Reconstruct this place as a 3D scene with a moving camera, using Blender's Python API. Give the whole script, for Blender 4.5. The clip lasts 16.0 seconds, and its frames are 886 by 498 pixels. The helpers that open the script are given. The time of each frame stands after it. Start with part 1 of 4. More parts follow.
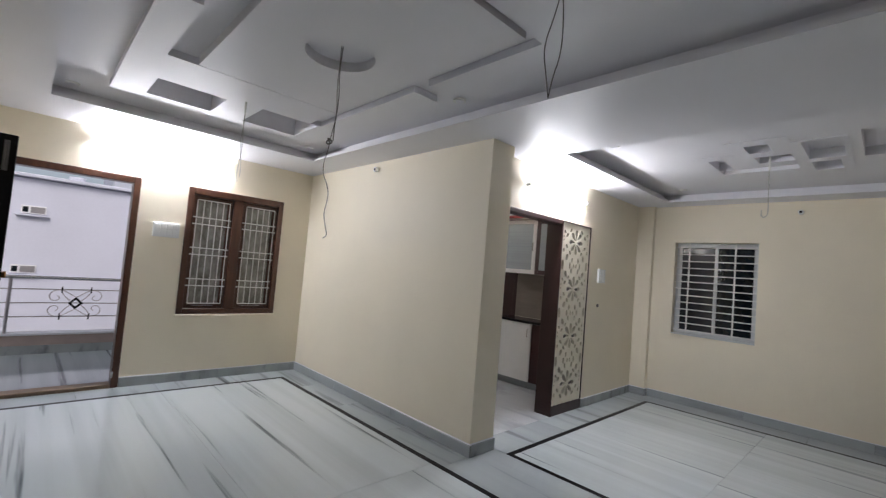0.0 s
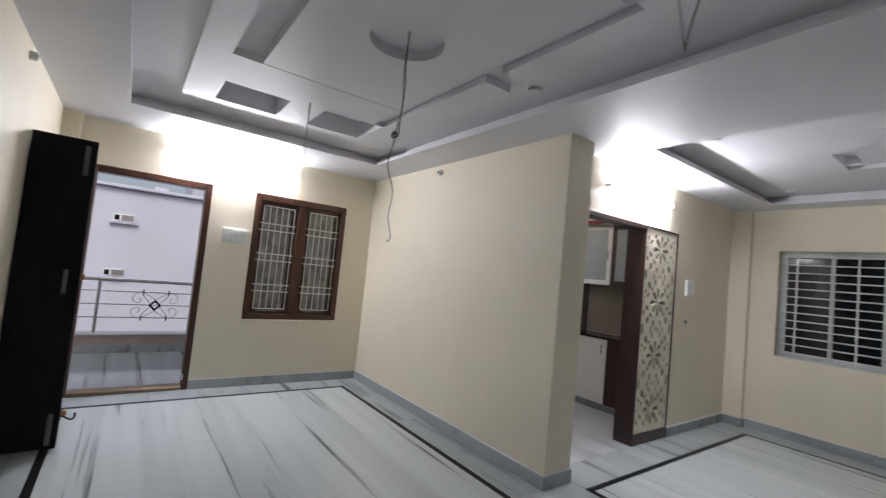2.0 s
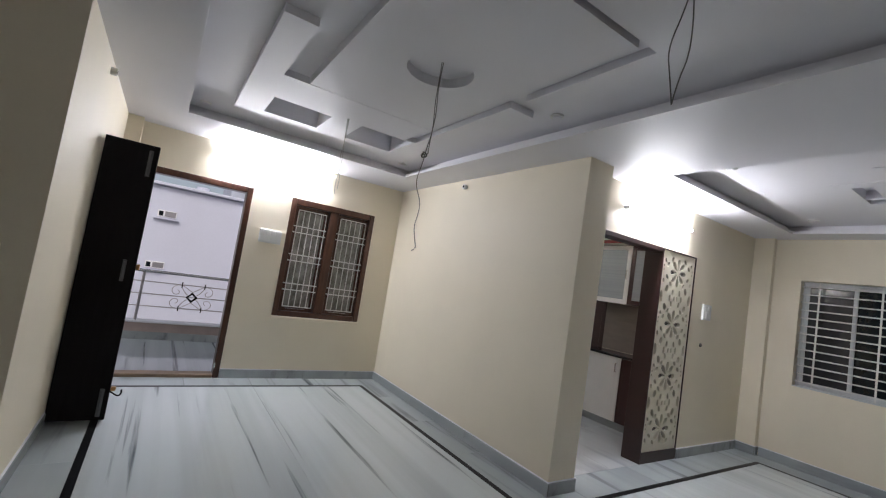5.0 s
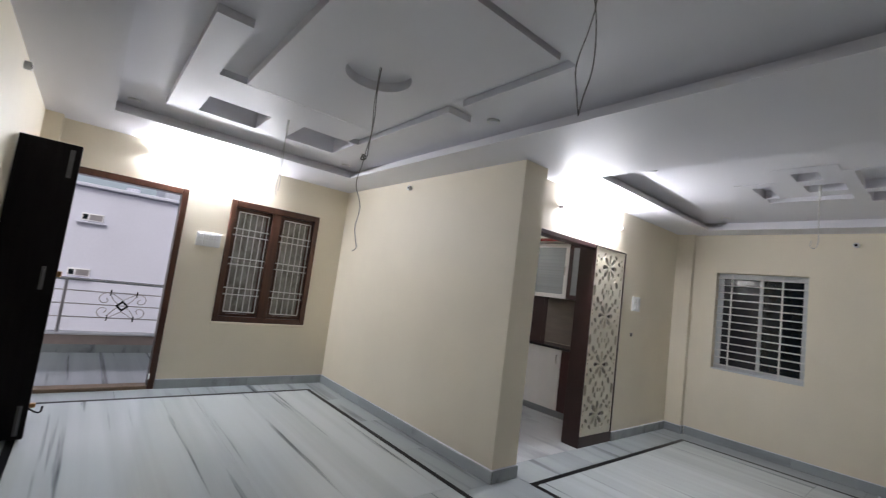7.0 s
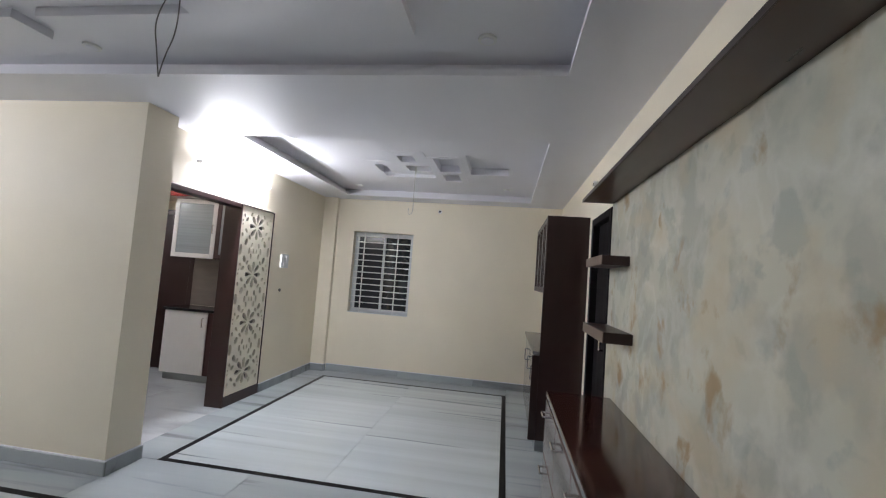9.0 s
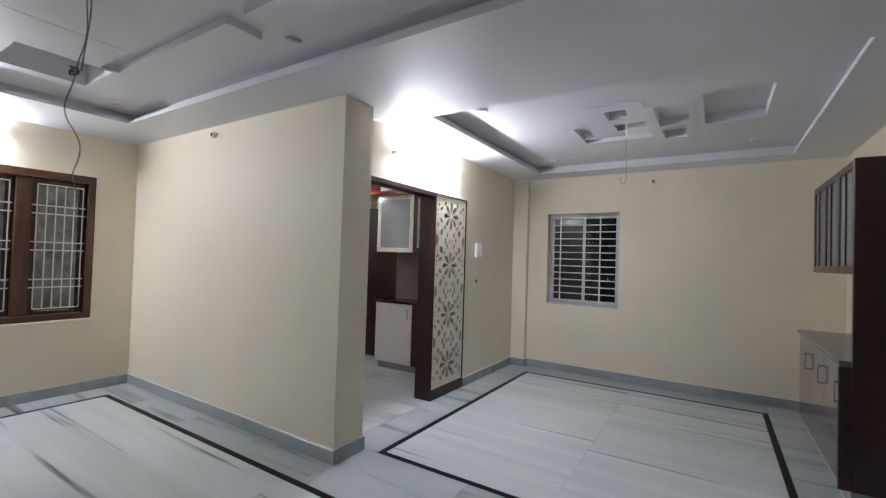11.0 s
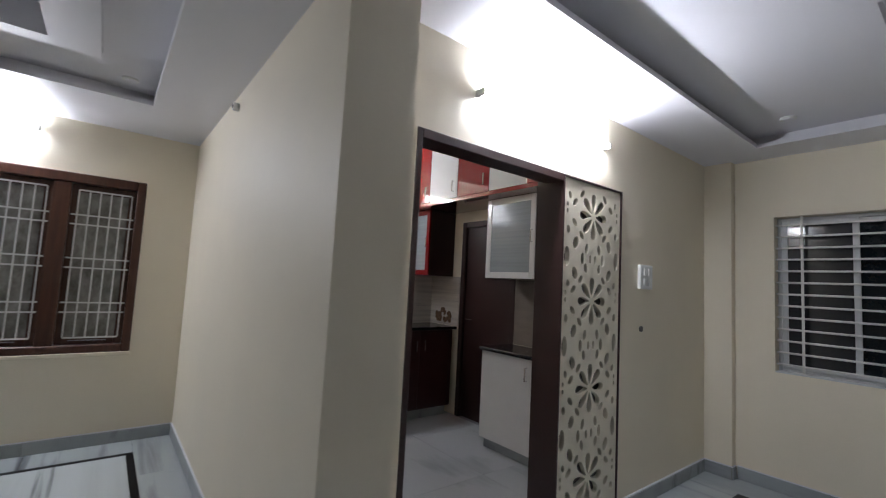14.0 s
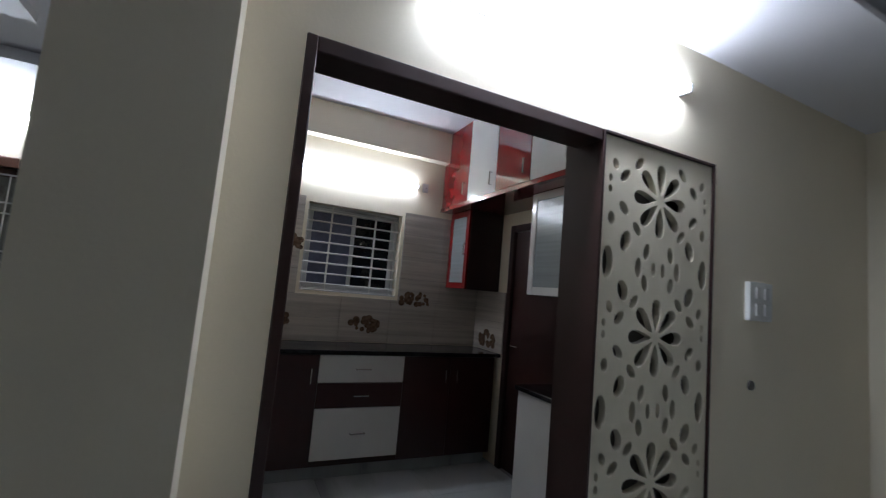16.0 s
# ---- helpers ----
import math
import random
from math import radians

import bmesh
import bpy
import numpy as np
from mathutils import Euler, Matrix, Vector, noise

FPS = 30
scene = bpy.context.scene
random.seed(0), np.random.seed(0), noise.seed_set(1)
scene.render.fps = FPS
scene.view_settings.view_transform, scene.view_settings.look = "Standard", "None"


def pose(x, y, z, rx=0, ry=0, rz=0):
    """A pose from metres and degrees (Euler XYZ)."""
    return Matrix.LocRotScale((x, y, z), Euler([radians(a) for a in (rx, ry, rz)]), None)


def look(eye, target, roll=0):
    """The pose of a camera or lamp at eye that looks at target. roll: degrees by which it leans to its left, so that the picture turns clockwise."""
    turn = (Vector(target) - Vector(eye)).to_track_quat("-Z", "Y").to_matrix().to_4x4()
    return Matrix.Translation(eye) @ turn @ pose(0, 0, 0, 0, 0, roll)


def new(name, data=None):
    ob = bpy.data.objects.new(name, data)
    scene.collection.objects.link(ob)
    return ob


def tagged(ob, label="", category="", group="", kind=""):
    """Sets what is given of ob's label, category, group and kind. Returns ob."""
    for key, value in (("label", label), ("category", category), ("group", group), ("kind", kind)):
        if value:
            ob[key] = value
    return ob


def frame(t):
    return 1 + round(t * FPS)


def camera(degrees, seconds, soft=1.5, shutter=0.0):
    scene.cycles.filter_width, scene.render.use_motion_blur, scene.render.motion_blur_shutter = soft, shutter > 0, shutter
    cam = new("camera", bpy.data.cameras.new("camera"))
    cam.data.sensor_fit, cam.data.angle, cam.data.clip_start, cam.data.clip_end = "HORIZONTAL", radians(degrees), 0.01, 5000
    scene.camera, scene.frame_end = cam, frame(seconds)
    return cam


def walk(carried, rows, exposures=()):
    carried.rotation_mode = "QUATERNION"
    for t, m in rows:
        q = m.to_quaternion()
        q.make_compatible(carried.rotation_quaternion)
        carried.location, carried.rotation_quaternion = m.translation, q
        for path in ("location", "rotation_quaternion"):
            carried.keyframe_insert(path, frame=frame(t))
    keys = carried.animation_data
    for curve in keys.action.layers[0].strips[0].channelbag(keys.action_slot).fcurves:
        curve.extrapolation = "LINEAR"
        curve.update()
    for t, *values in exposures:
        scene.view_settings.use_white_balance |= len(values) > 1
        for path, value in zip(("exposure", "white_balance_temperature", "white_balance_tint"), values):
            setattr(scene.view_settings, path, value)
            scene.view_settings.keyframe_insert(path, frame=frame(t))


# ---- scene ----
cam = camera(91.7, 16.0, soft=1.15, shutter=0.4)
PATH = [
    (0, (0.22, 0.13, 1.421), (1.601, 1.573, 1.52), 4.8),
    (0.5, (0.233, 0.118, 1.416), (1.536, 1.633, 1.508), 5.0),
    (1, (0.252, 0.109, 1.424), (1.548, 1.629, 1.522), 4.9),
    (1.5, (0.301, 0.206, 1.407), (1.598, 1.725, 1.51), 5.0),
    (2, (0.343, 0.391, 1.411), (1.517, 2.007, 1.526), 5.6),
    (2.5, (0.339, 0.5, 1.414), (1.409, 2.183, 1.559), 6.4),
    (3, (0.363, 0.493, 1.386), (1.427, 2.178, 1.554), 6.8),
    (3.5, (0.364, 0.435, 1.371), (1.433, 2.117, 1.531), 9.1),
    (4, (0.303, 0.268, 1.386), (1.376, 1.95, 1.534), 9.1),
    (6.5, (0.22, 0.168, 1.407), (1.364, 1.801, 1.567), 7.6),
    (7, (0.24, 0.112, 1.398), (1.498, 1.656, 1.581), 7.4),
    (7.5, (0.222, 0.064, 1.394), (1.681, 1.417, 1.604), 6.9),
    (8, (0.26, -0.062, 1.472), (2.105, 0.686, 1.655), 6.1),
    (8.5, (0.238, -0.133, 1.471), (2.204, 0.191, 1.649), 5.4),
    (9, (0.245, -0.159, 1.456), (2.219, 0.138, 1.588), 4.3),
    (9.5, (0.278, -0.156, 1.456), (2.241, 0.216, 1.538), 3.5),
    (10, (0.326, -0.069, 1.432), (2.163, 0.721, 1.442), 1.6),
    (10.2, (0.379, -0.007, 1.417), (2.162, 0.899, 1.407), 1.5),
    (12.5, (1.482, 0.533, 1.396), (3.097, 1.709, 1.498), 1.7),
    (13, (1.697, 0.676, 1.392), (3.193, 1.999, 1.506), 2.2),
    (13.5, (1.945, 0.843, 1.411), (3.158, 2.427, 1.545), 3.6),
    (14, (2.241, 1.053, 1.388), (3.467, 2.625, 1.552), 3.0),
    (14.5, (2.498, 1.154, 1.407), (3.746, 2.705, 1.602), 3.3),
    (15, (2.764, 1.2, 1.417), (3.861, 2.859, 1.627), 3.5),
    (15.5, (2.969, 1.284, 1.398), (3.971, 3.003, 1.606), 2.7),
    (16, (3.147, 1.441, 1.429), (3.994, 3.242, 1.631), 5.1),
]
EXPOSURES = [
    (0.0, 0.35, 6500, 10), (4.0, 0.25, 6500, 10), (7.5, 0.35, 6450, 10), (8.5, 0.72, 6350, 10), (9.5, 0.72, 6350, 10), (10.5, 0.5, 6350, 10), (12.5, 0.3, 6300, 10),
    (13.0, 0.13, 6250, 10), (13.5, -0.1, 6250, 10), (14.0, -0.13, 6250, 10), (15.0, -0.4, 6050, 8), (16.0, -0.85, 5850, 6),
]
walk(cam, [(t, look(eye, target, roll)) for t, eye, target, roll in PATH], EXPOSURES)

# ---- light: dusk sky over the balcony, the tube lamps are built as things below ----
world = bpy.data.worlds.new("dusk")
scene.world = world
world.use_nodes = True
wn = world.node_tree.nodes
sky = wn.new("ShaderNodeTexSky")
sky.sky_type, sky.sun_disc = "NISHITA", False
sky.sun_elevation, sky.sun_rotation = radians(45), radians(200)
sky.dust_density, sky.air_density = 4.0, 0.7
wn["Background"].inputs["Strength"].default_value = 0.105
haze = wn.new("ShaderNodeHueSaturation")
haze.inputs["Saturation"].default_value = 0.55
world.node_tree.links.new(sky.outputs[0], haze.inputs["Color"])
world.node_tree.links.new(haze.outputs[0], wn["Background"].inputs["Color"])
sun = new("sun", bpy.data.lights.new("sun", "SUN"))
sun.data.energy, sun.data.angle, sun.data.color = 0.85, radians(20), (1.0, 0.94, 0.9)
sun.matrix_world = look((-3, -9, 9.5), (0, 0, 0))
LIVING_TUBE, DINING_TUBE, KITCHEN_TUBE = 270.0, 190.0, 95.0

# ---- materials ----


def mat(name, color, rough=0.5, metal=0.0, vary=0.08, scale=6.0, bump=0.0, grain=60.0, coat=0.0, stretch=(1, 1, 1), second=None):
    m = bpy.data.materials.new(name)
    m.use_nodes = True
    n, l = m.node_tree.nodes, m.node_tree.links
    b = n["Principled BSDF"]
    b.inputs["Metallic"].default_value = metal
    b.inputs["Coat Weight"].default_value = coat
    b.inputs["Coat Roughness"].default_value = 0.08
    geo = n.new("ShaderNodeNewGeometry")
    mp = n.new("ShaderNodeMapping")
    mp.inputs["Scale"].default_value = stretch
    l.new(geo.outputs["Position"], mp.inputs["Vector"])
    big = n.new("ShaderNodeTexNoise")
    big.inputs["Scale"].default_value, big.inputs["Detail"].default_value = scale, 5
    fine = n.new("ShaderNodeTexNoise")
    fine.inputs["Scale"].default_value, fine.inputs["Detail"].default_value = grain, 3
    l.new(mp.outputs[0], big.inputs["Vector"])
    l.new(mp.outputs[0], fine.inputs["Vector"])
    mix = n.new("ShaderNodeMix")
    mix.data_type = "RGBA"
    lo = [c * (1 - vary) for c in color] if second is None else second
    hi = [min(1, c * (1 + vary)) for c in color] if second is None else color
    mix.inputs[6].default_value, mix.inputs[7].default_value = (*lo, 1), (*hi, 1)
    add = n.new("ShaderNodeMath")
    add.operation = "MULTIPLY_ADD"
    add.inputs[1].default_value = 0.3
    l.new(fine.outputs[0], add.inputs[0])
    l.new(big.outputs[0], add.inputs[2])
    ramp = n.new("ShaderNodeMapRange")
    ramp.inputs[1].default_value, ramp.inputs[2].default_value = 0.4, 0.9
    l.new(add.outputs[0], ramp.inputs[0])
    l.new(ramp.outputs[0], mix.inputs[0])
    l.new(mix.outputs[2], b.inputs["Base Color"])
    rr = n.new("ShaderNodeMapRange")
    rr.inputs[3].default_value, rr.inputs[4].default_value = rough * 0.8, min(1, rough * 1.2)
    l.new(big.outputs[0], rr.inputs[0])
    l.new(rr.outputs[0], b.inputs["Roughness"])
    if bump:
        bp = n.new("ShaderNodeBump")
        bp.inputs["Strength"].default_value, bp.inputs["Distance"].default_value = bump, 0.004
        l.new(fine.outputs[0], bp.inputs["Height"])
        l.new(bp.outputs[0], b.inputs["Normal"])
    return m


def marble(name, base, vein, rough, density=0.5, stretch=(7.0, 0.55, 3.0), low=0.56, high=0.72):
    """Polished stone with long streaks; each slab takes its own cut by its random number."""
    m = bpy.data.materials.new(name)
    m.use_nodes = True
    n, l = m.node_tree.nodes, m.node_tree.links
    b = n["Principled BSDF"]
    b.inputs["Roughness"].default_value = rough
    geo, info = n.new("ShaderNodeNewGeometry"), n.new("ShaderNodeObjectInfo")
    off = n.new("ShaderNodeVectorMath")
    off.operation = "MULTIPLY_ADD"
    off.inputs[1].default_value = (0.5, 1.1, 0.0)
    l.new(info.outputs["Random"], off.inputs[0])
    l.new(geo.outputs["Position"], off.inputs[2])
    mp = n.new("ShaderNodeMapping")
    mp.inputs["Scale"].default_value = stretch
    mp.inputs["Rotation"].default_value = (0, 0, 0.13)
    l.new(off.outputs[0], mp.inputs["Vector"])
    streak = n.new("ShaderNodeTexNoise")
    streak.inputs["Scale"].default_value, streak.inputs["Detail"].default_value = 1.0, 7
    streak.inputs["Distortion"].default_value = 0.28
    l.new(mp.outputs[0], streak.inputs["Vector"])
    cloud = n.new("ShaderNodeTexNoise")
    cloud.inputs["Scale"].default_value, cloud.inputs["Detail"].default_value = 0.5, 4
    l.new(mp.outputs[0], cloud.inputs["Vector"])
    r1 = n.new("ShaderNodeMapRange")
    r1.inputs[1].default_value, r1.inputs[2].default_value = low, high
    l.new(streak.outputs[0], r1.inputs[0])
    r2 = n.new("ShaderNodeMapRange")
    r2.inputs[1].default_value, r2.inputs[2].default_value, r2.inputs[4].default_value = 0.4, 0.7, density
    l.new(cloud.outputs[0], r2.inputs[0])
    mul = n.new("ShaderNodeMath")
    mul.operation = "MULTIPLY_ADD"
    mul.inputs[1].default_value = 0.75
    l.new(r1.outputs[0], mul.inputs[0])
    l.new(r2.outputs[0], mul.inputs[2])
    clamp = n.new("ShaderNodeClamp")
    l.new(mul.outputs[0], clamp.inputs[0])
    mix = n.new("ShaderNodeMix")
    mix.data_type = "RGBA"
    mix.inputs[6].default_value, mix.inputs[7].default_value = (*base, 1), (*vein, 1)
    l.new(clamp.outputs[0], mix.inputs[0])
    l.new(mix.outputs[2], b.inputs["Base Color"])
    return m


def glow(name, color, strength):
    m = bpy.data.materials.new(name)
    m.use_nodes = True
    b = m.node_tree.nodes["Principled BSDF"]
    b.inputs["Base Color"].default_value = (0.9, 0.9, 0.9, 1)
    b.inputs["Emission Color"].default_value, b.inputs["Emission Strength"].default_value = (*color, 1), strength
    return m


def glass(name, color=(0.9, 0.95, 0.95), rough=0.02):
    m = bpy.data.materials.new(name)
    m.use_nodes = True
    b = m.node_tree.nodes["Principled BSDF"]
    b.inputs["Base Color"].default_value = (*color, 1)
    b.inputs["Transmission Weight"].default_value, b.inputs["Roughness"].default_value = 1.0, rough
    b.inputs["IOR"].default_value = 1.1
    return m


CREAM = mat("cream wall paint", (0.842, 0.765, 0.612), 0.6, vary=0.035, scale=1.6, bump=0.12, grain=90)
WHITE = mat("white ceiling paint", (0.765, 0.76, 0.80), 0.5, vary=0.02, scale=2.0, bump=0.08, grain=120)
MARBLE = marble("white streaked floor marble", (0.60, 0.65, 0.66), (0.075, 0.085, 0.09), 0.09, 0.2, (12.0, 0.32, 3.0), 0.615, 0.71)
BORDER = marble("greyer streaked border marble", (0.45, 0.49, 0.50), (0.10, 0.11, 0.12), 0.12, 0.22, (7.0, 0.45, 3.0), 0.58, 0.74)
SKIRT = marble("grey marble skirting", (0.40, 0.43, 0.44), (0.16, 0.17, 0.18), 0.25, 0.4)
KFLOOR = marble("pale grey kitchen marble", (0.58, 0.60, 0.61), (0.32, 0.33, 0.34), 0.2, 0.25, (3.0, 0.9, 1.0), 0.53, 0.72)
INLAY = mat("black granite inlay", (0.008, 0.008, 0.009), 0.35, vary=0.4, scale=40, grain=200)
INLAY.node_tree.nodes["Principled BSDF"].inputs["Specular IOR Level"].default_value = 0.06
GRANITE = mat("black granite worktop", (0.012, 0.012, 0.014), 0.12, vary=0.5, scale=80, grain=300)
GROUT = mat("grey grout", (0.22, 0.23, 0.23), 0.8)
TEAK = mat("brown polished teak", (0.066, 0.024, 0.012), 0.36, vary=0.3, scale=3, stretch=(14, 14, 1.2), bump=0.15, grain=30, coat=0.2)
WENGE = mat("dark wenge laminate", (0.028, 0.0105, 0.0094), 0.38, vary=0.12, scale=2, stretch=(6, 6, 0.8), grain=60, coat=0.04)
MAROON = mat("glossy maroon brown laminate", (0.048, 0.012, 0.008), 0.14, vary=0.12, scale=2, stretch=(1.5, 1.5, 1), grain=60, coat=0.5)
BLACKDOOR = mat("near black door veneer", (0.011, 0.0095, 0.0105), 0.5, vary=0.2, scale=3, stretch=(10, 10, 1), grain=40)
BLACKDOOR.node_tree.nodes["Principled BSDF"].inputs["Specular IOR Level"].default_value = 0.04
DULL = mat("dull bolt steel", (0.12, 0.12, 0.125), 0.45, metal=0.8, vary=0.2)
SATIN = mat("satin maroon laminate", (0.040, 0.009, 0.009), 0.32, vary=0.12, scale=2, grain=60, coat=0.1)
RED = mat("glossy red laminate", (0.21, 0.009, 0.011), 0.06, vary=0.05, coat=0.6)
WLAM = mat("glossy white laminate", (0.78, 0.77, 0.75), 0.15, vary=0.03, coat=0.4)
PVC = mat("white plastic", (0.75, 0.75, 0.73), 0.35, vary=0.03)
PANEL = mat("cream lacquered board", (0.74, 0.68, 0.54), 0.3, vary=0.04)
CHROME = mat("brushed steel", (0.62, 0.62, 0.63), 0.25, metal=1.0, vary=0.05)
BRASS = mat("aged brass", (0.45, 0.24, 0.10), 0.35, metal=1.0, vary=0.2)
ALU = mat("white coated window frame", (0.62, 0.63, 0.63), 0.4, vary=0.05)
GRILL = mat("white painted grill bars", (0.72, 0.71, 0.68), 0.45, vary=0.08)
WIRE = mat("grey cable sheath", (0.15, 0.145, 0.14), 0.5, vary=0.3)
PALEWIRE = mat("pale cable sheath", (0.45, 0.44, 0.42), 0.5, vary=0.15)
LILAC = mat("pale lilac outside render", (0.61, 0.615, 0.725), 0.8, vary=0.06, scale=0.8, bump=0.3, grain=25)
PINK = mat("pinkish parapet paint", (0.44, 0.355, 0.325), 0.7, vary=0.12)
# finish of the unseen boxes that block sky light at two windows
BLACKOUT = mat("dark blackout box finish", (0.06, 0.06, 0.065), 0.9, vary=0.3, scale=3, bump=0.3, grain=30)
DARKPANE = mat("dark window pane", (0.010, 0.014, 0.018), 0.06, vary=0.1)
FROST = mat("frosted ribbed grey glass", (0.30, 0.33, 0.34), 0.16, vary=0.1, scale=2, stretch=(0.3, 0.3, 22), bump=0.25, grain=3)
CURTAIN = mat("milky patterned pane", (0.36, 0.355, 0.32), 0.2, scale=5, stretch=(3, 1, 1.6), grain=25, second=(0.13, 0.115, 0.10))
KTILE = mat("beige kitchen tile", (0.52, 0.47, 0.42), 0.2, vary=0.22, scale=2, stretch=(0.6, 0.6, 14), grain=20)
FRUIT = mat("brown fruit print", (0.25, 0.165, 0.11), 0.25, vary=0.6, scale=45, second=(0.06, 0.035, 0.022))
TUBE_COLOR = (0.90, 0.915, 1.0)


def wallpaper_material():
    """Onyx print: grey cells, pale veins between them and small ochre stains."""
    m = bpy.data.materials.new("grey green onyx laminate with ochre stains")
    m.use_nodes = True
    n, l = m.node_tree.nodes, m.node_tree.links
    b = n["Principled BSDF"]
    b.inputs["Roughness"].default_value = 0.16
    geo = n.new("ShaderNodeNewGeometry")

    def cloud(scale, detail, distortion, shift, stretch=(1, 1, 1)):
        mp = n.new("ShaderNodeMapping")
        mp.inputs["Location"].default_value, mp.inputs["Scale"].default_value = shift, stretch
        t = n.new("ShaderNodeTexNoise")
        t.inputs["Scale"].default_value, t.inputs["Detail"].default_value, t.inputs["Distortion"].default_value = scale, detail, distortion
        l.new(geo.outputs["Position"], mp.inputs["Vector"])
        l.new(mp.outputs[0], t.inputs["Vector"])
        return t.outputs[0]

    def ranged(src, lo, hi, top=1.0):
        r = n.new("ShaderNodeMapRange")
        r.inputs[1].default_value, r.inputs[2].default_value, r.inputs[4].default_value = lo, hi, top
        l.new(src, r.inputs[0])
        return r.outputs[0]

    def blend(fac, a, color):
        x = n.new("ShaderNodeMix")
        x.data_type = "RGBA"
        l.new(fac, x.inputs[0])
        if isinstance(a, tuple):
            x.inputs[6].default_value = (*a, 1)
        else:
            l.new(a, x.inputs[6])
        x.inputs[7].default_value = (*color, 1)
        return x.outputs[2]

    tone = blend(ranged(cloud(1.6, 6, 0.4, (0, 0, 0)), 0.35, 0.65), (0.63, 0.605, 0.49), (0.54, 0.54, 0.445))
    cells = blend(ranged(cloud(2.7, 9, 0.15, (4, 1, 2), (1, 1, 0.9)), 0.50, 0.56, 0.7), tone, (0.43, 0.425, 0.36))
    small = blend(ranged(cloud(5.5, 9, 0.2, (1, 7, 3)), 0.55, 0.60, 0.5), cells, (0.38, 0.40, 0.35))
    ridge = n.new("ShaderNodeMath")
    ridge.operation = "PINGPONG"
    ridge.inputs[1].default_value = 0.5
    l.new(cloud(3.6, 10, 0.25, (2, 3, 9), (1, 1, 0.9)), ridge.inputs[0])
    veins = blend(ranged(ridge.outputs[0], 0.44, 0.5, 0.22), small, (0.78, 0.77, 0.70))
    warm = blend(ranged(cloud(2.6, 5, 0.3, (8, 2, 5)), 0.50, 0.64, 0.6), veins, (0.60, 0.51, 0.35))
    stains = blend(ranged(cloud(5.0, 6, 0.3, (3, 9, 1), (1, 1, 0.8)), 0.585, 0.67, 0.7), warm, (0.36, 0.23, 0.10))
    l.new(stains, b.inputs["Base Color"])
    return m


BLOTCH = wallpaper_material()

# ---- building helpers ----
ORG = {}


def thing(name, at, label, category, group="", kind=""):
    ob = new(name)
    ob.empty_display_size = 0.1
    ob.location = at
    ORG[ob] = Vector(at)
    return tagged(ob, label, category, group, kind)


def part(name, bm, material, parent=None, label="", smooth=False):
    """One mesh object from a bmesh in world metres, under a thing or a part."""
    me = bpy.data.meshes.new(name)
    origin = ORG[parent] if parent else Vector((0, 0, 0))
    bmesh.ops.translate(bm, verts=bm.verts, vec=-origin)
    for f in bm.faces:
        f.smooth = smooth
    bm.to_mesh(me)
    bm.free()
    me.materials.append(material)
    ob = new(name, me)
    ORG[ob] = origin
    if parent:
        ob.parent = parent
    return tagged(ob, label) if label else ob


def add_box(bm, a, b, bevel=0.0):
    lo = [min(p, q) for p, q in zip(a, b)]
    hi = [max(p, q) for p, q in zip(a, b)]
    m = Matrix.LocRotScale([(p + q) / 2 for p, q in zip(lo, hi)], None, [q - p for p, q in zip(lo, hi)])
    vs = bmesh.ops.create_cube(bm, size=1, matrix=m)["verts"]
    if bevel:
        es = list({e for v in vs for e in v.link_edges})
        bmesh.ops.bevel(bm, geom=es, offset=bevel, segments=1, affect="EDGES")
    return bm


def boxes(*pairs, bevel=0.0):
    bm = bmesh.new()
    for a, b in pairs:
        add_box(bm, a, b, bevel)
    return bm


def add_rod(bm, a, b, r, sides=8, r2=None):
    a, b = Vector(a), Vector(b)
    m = Matrix.Translation((a + b) / 2) @ (b - a).to_track_quat("Z", "Y").to_matrix().to_4x4()
    bmesh.ops.create_cone(bm, cap_ends=True, segments=sides, radius1=r, radius2=r if r2 is None else r2, depth=(b - a).length, matrix=m)
    return bm


def rods(*items, sides=8):
    bm = bmesh.new()
    for a, b, r in items:
        add_rod(bm, a, b, r, sides)
    return bm


def cable(name, points, r, material, parent):
    """A round cable along a smooth line through the points, as a mesh."""
    cu = bpy.data.curves.new(name, "CURVE")
    cu.dimensions, cu.bevel_depth, cu.bevel_resolution, cu.resolution_u = "3D", r, 1, 4
    sp = cu.splines.new("NURBS")
    sp.points.add(len(points) - 1)
    for p, q in zip(sp.points, points):
        p.co = (*(Vector(q) - ORG[parent]), 1)
    sp.use_endpoint_u, sp.order_u = True, 3
    tmp = bpy.data.objects.new("tmp", cu)
    me = bpy.data.meshes.new_from_object(tmp)
    bpy.data.objects.remove(tmp)
    me.materials.clear()
    me.materials.append(material)
    ob = new(name, me)
    ob.parent = parent
    ORG[ob] = ORG[parent]
    return ob


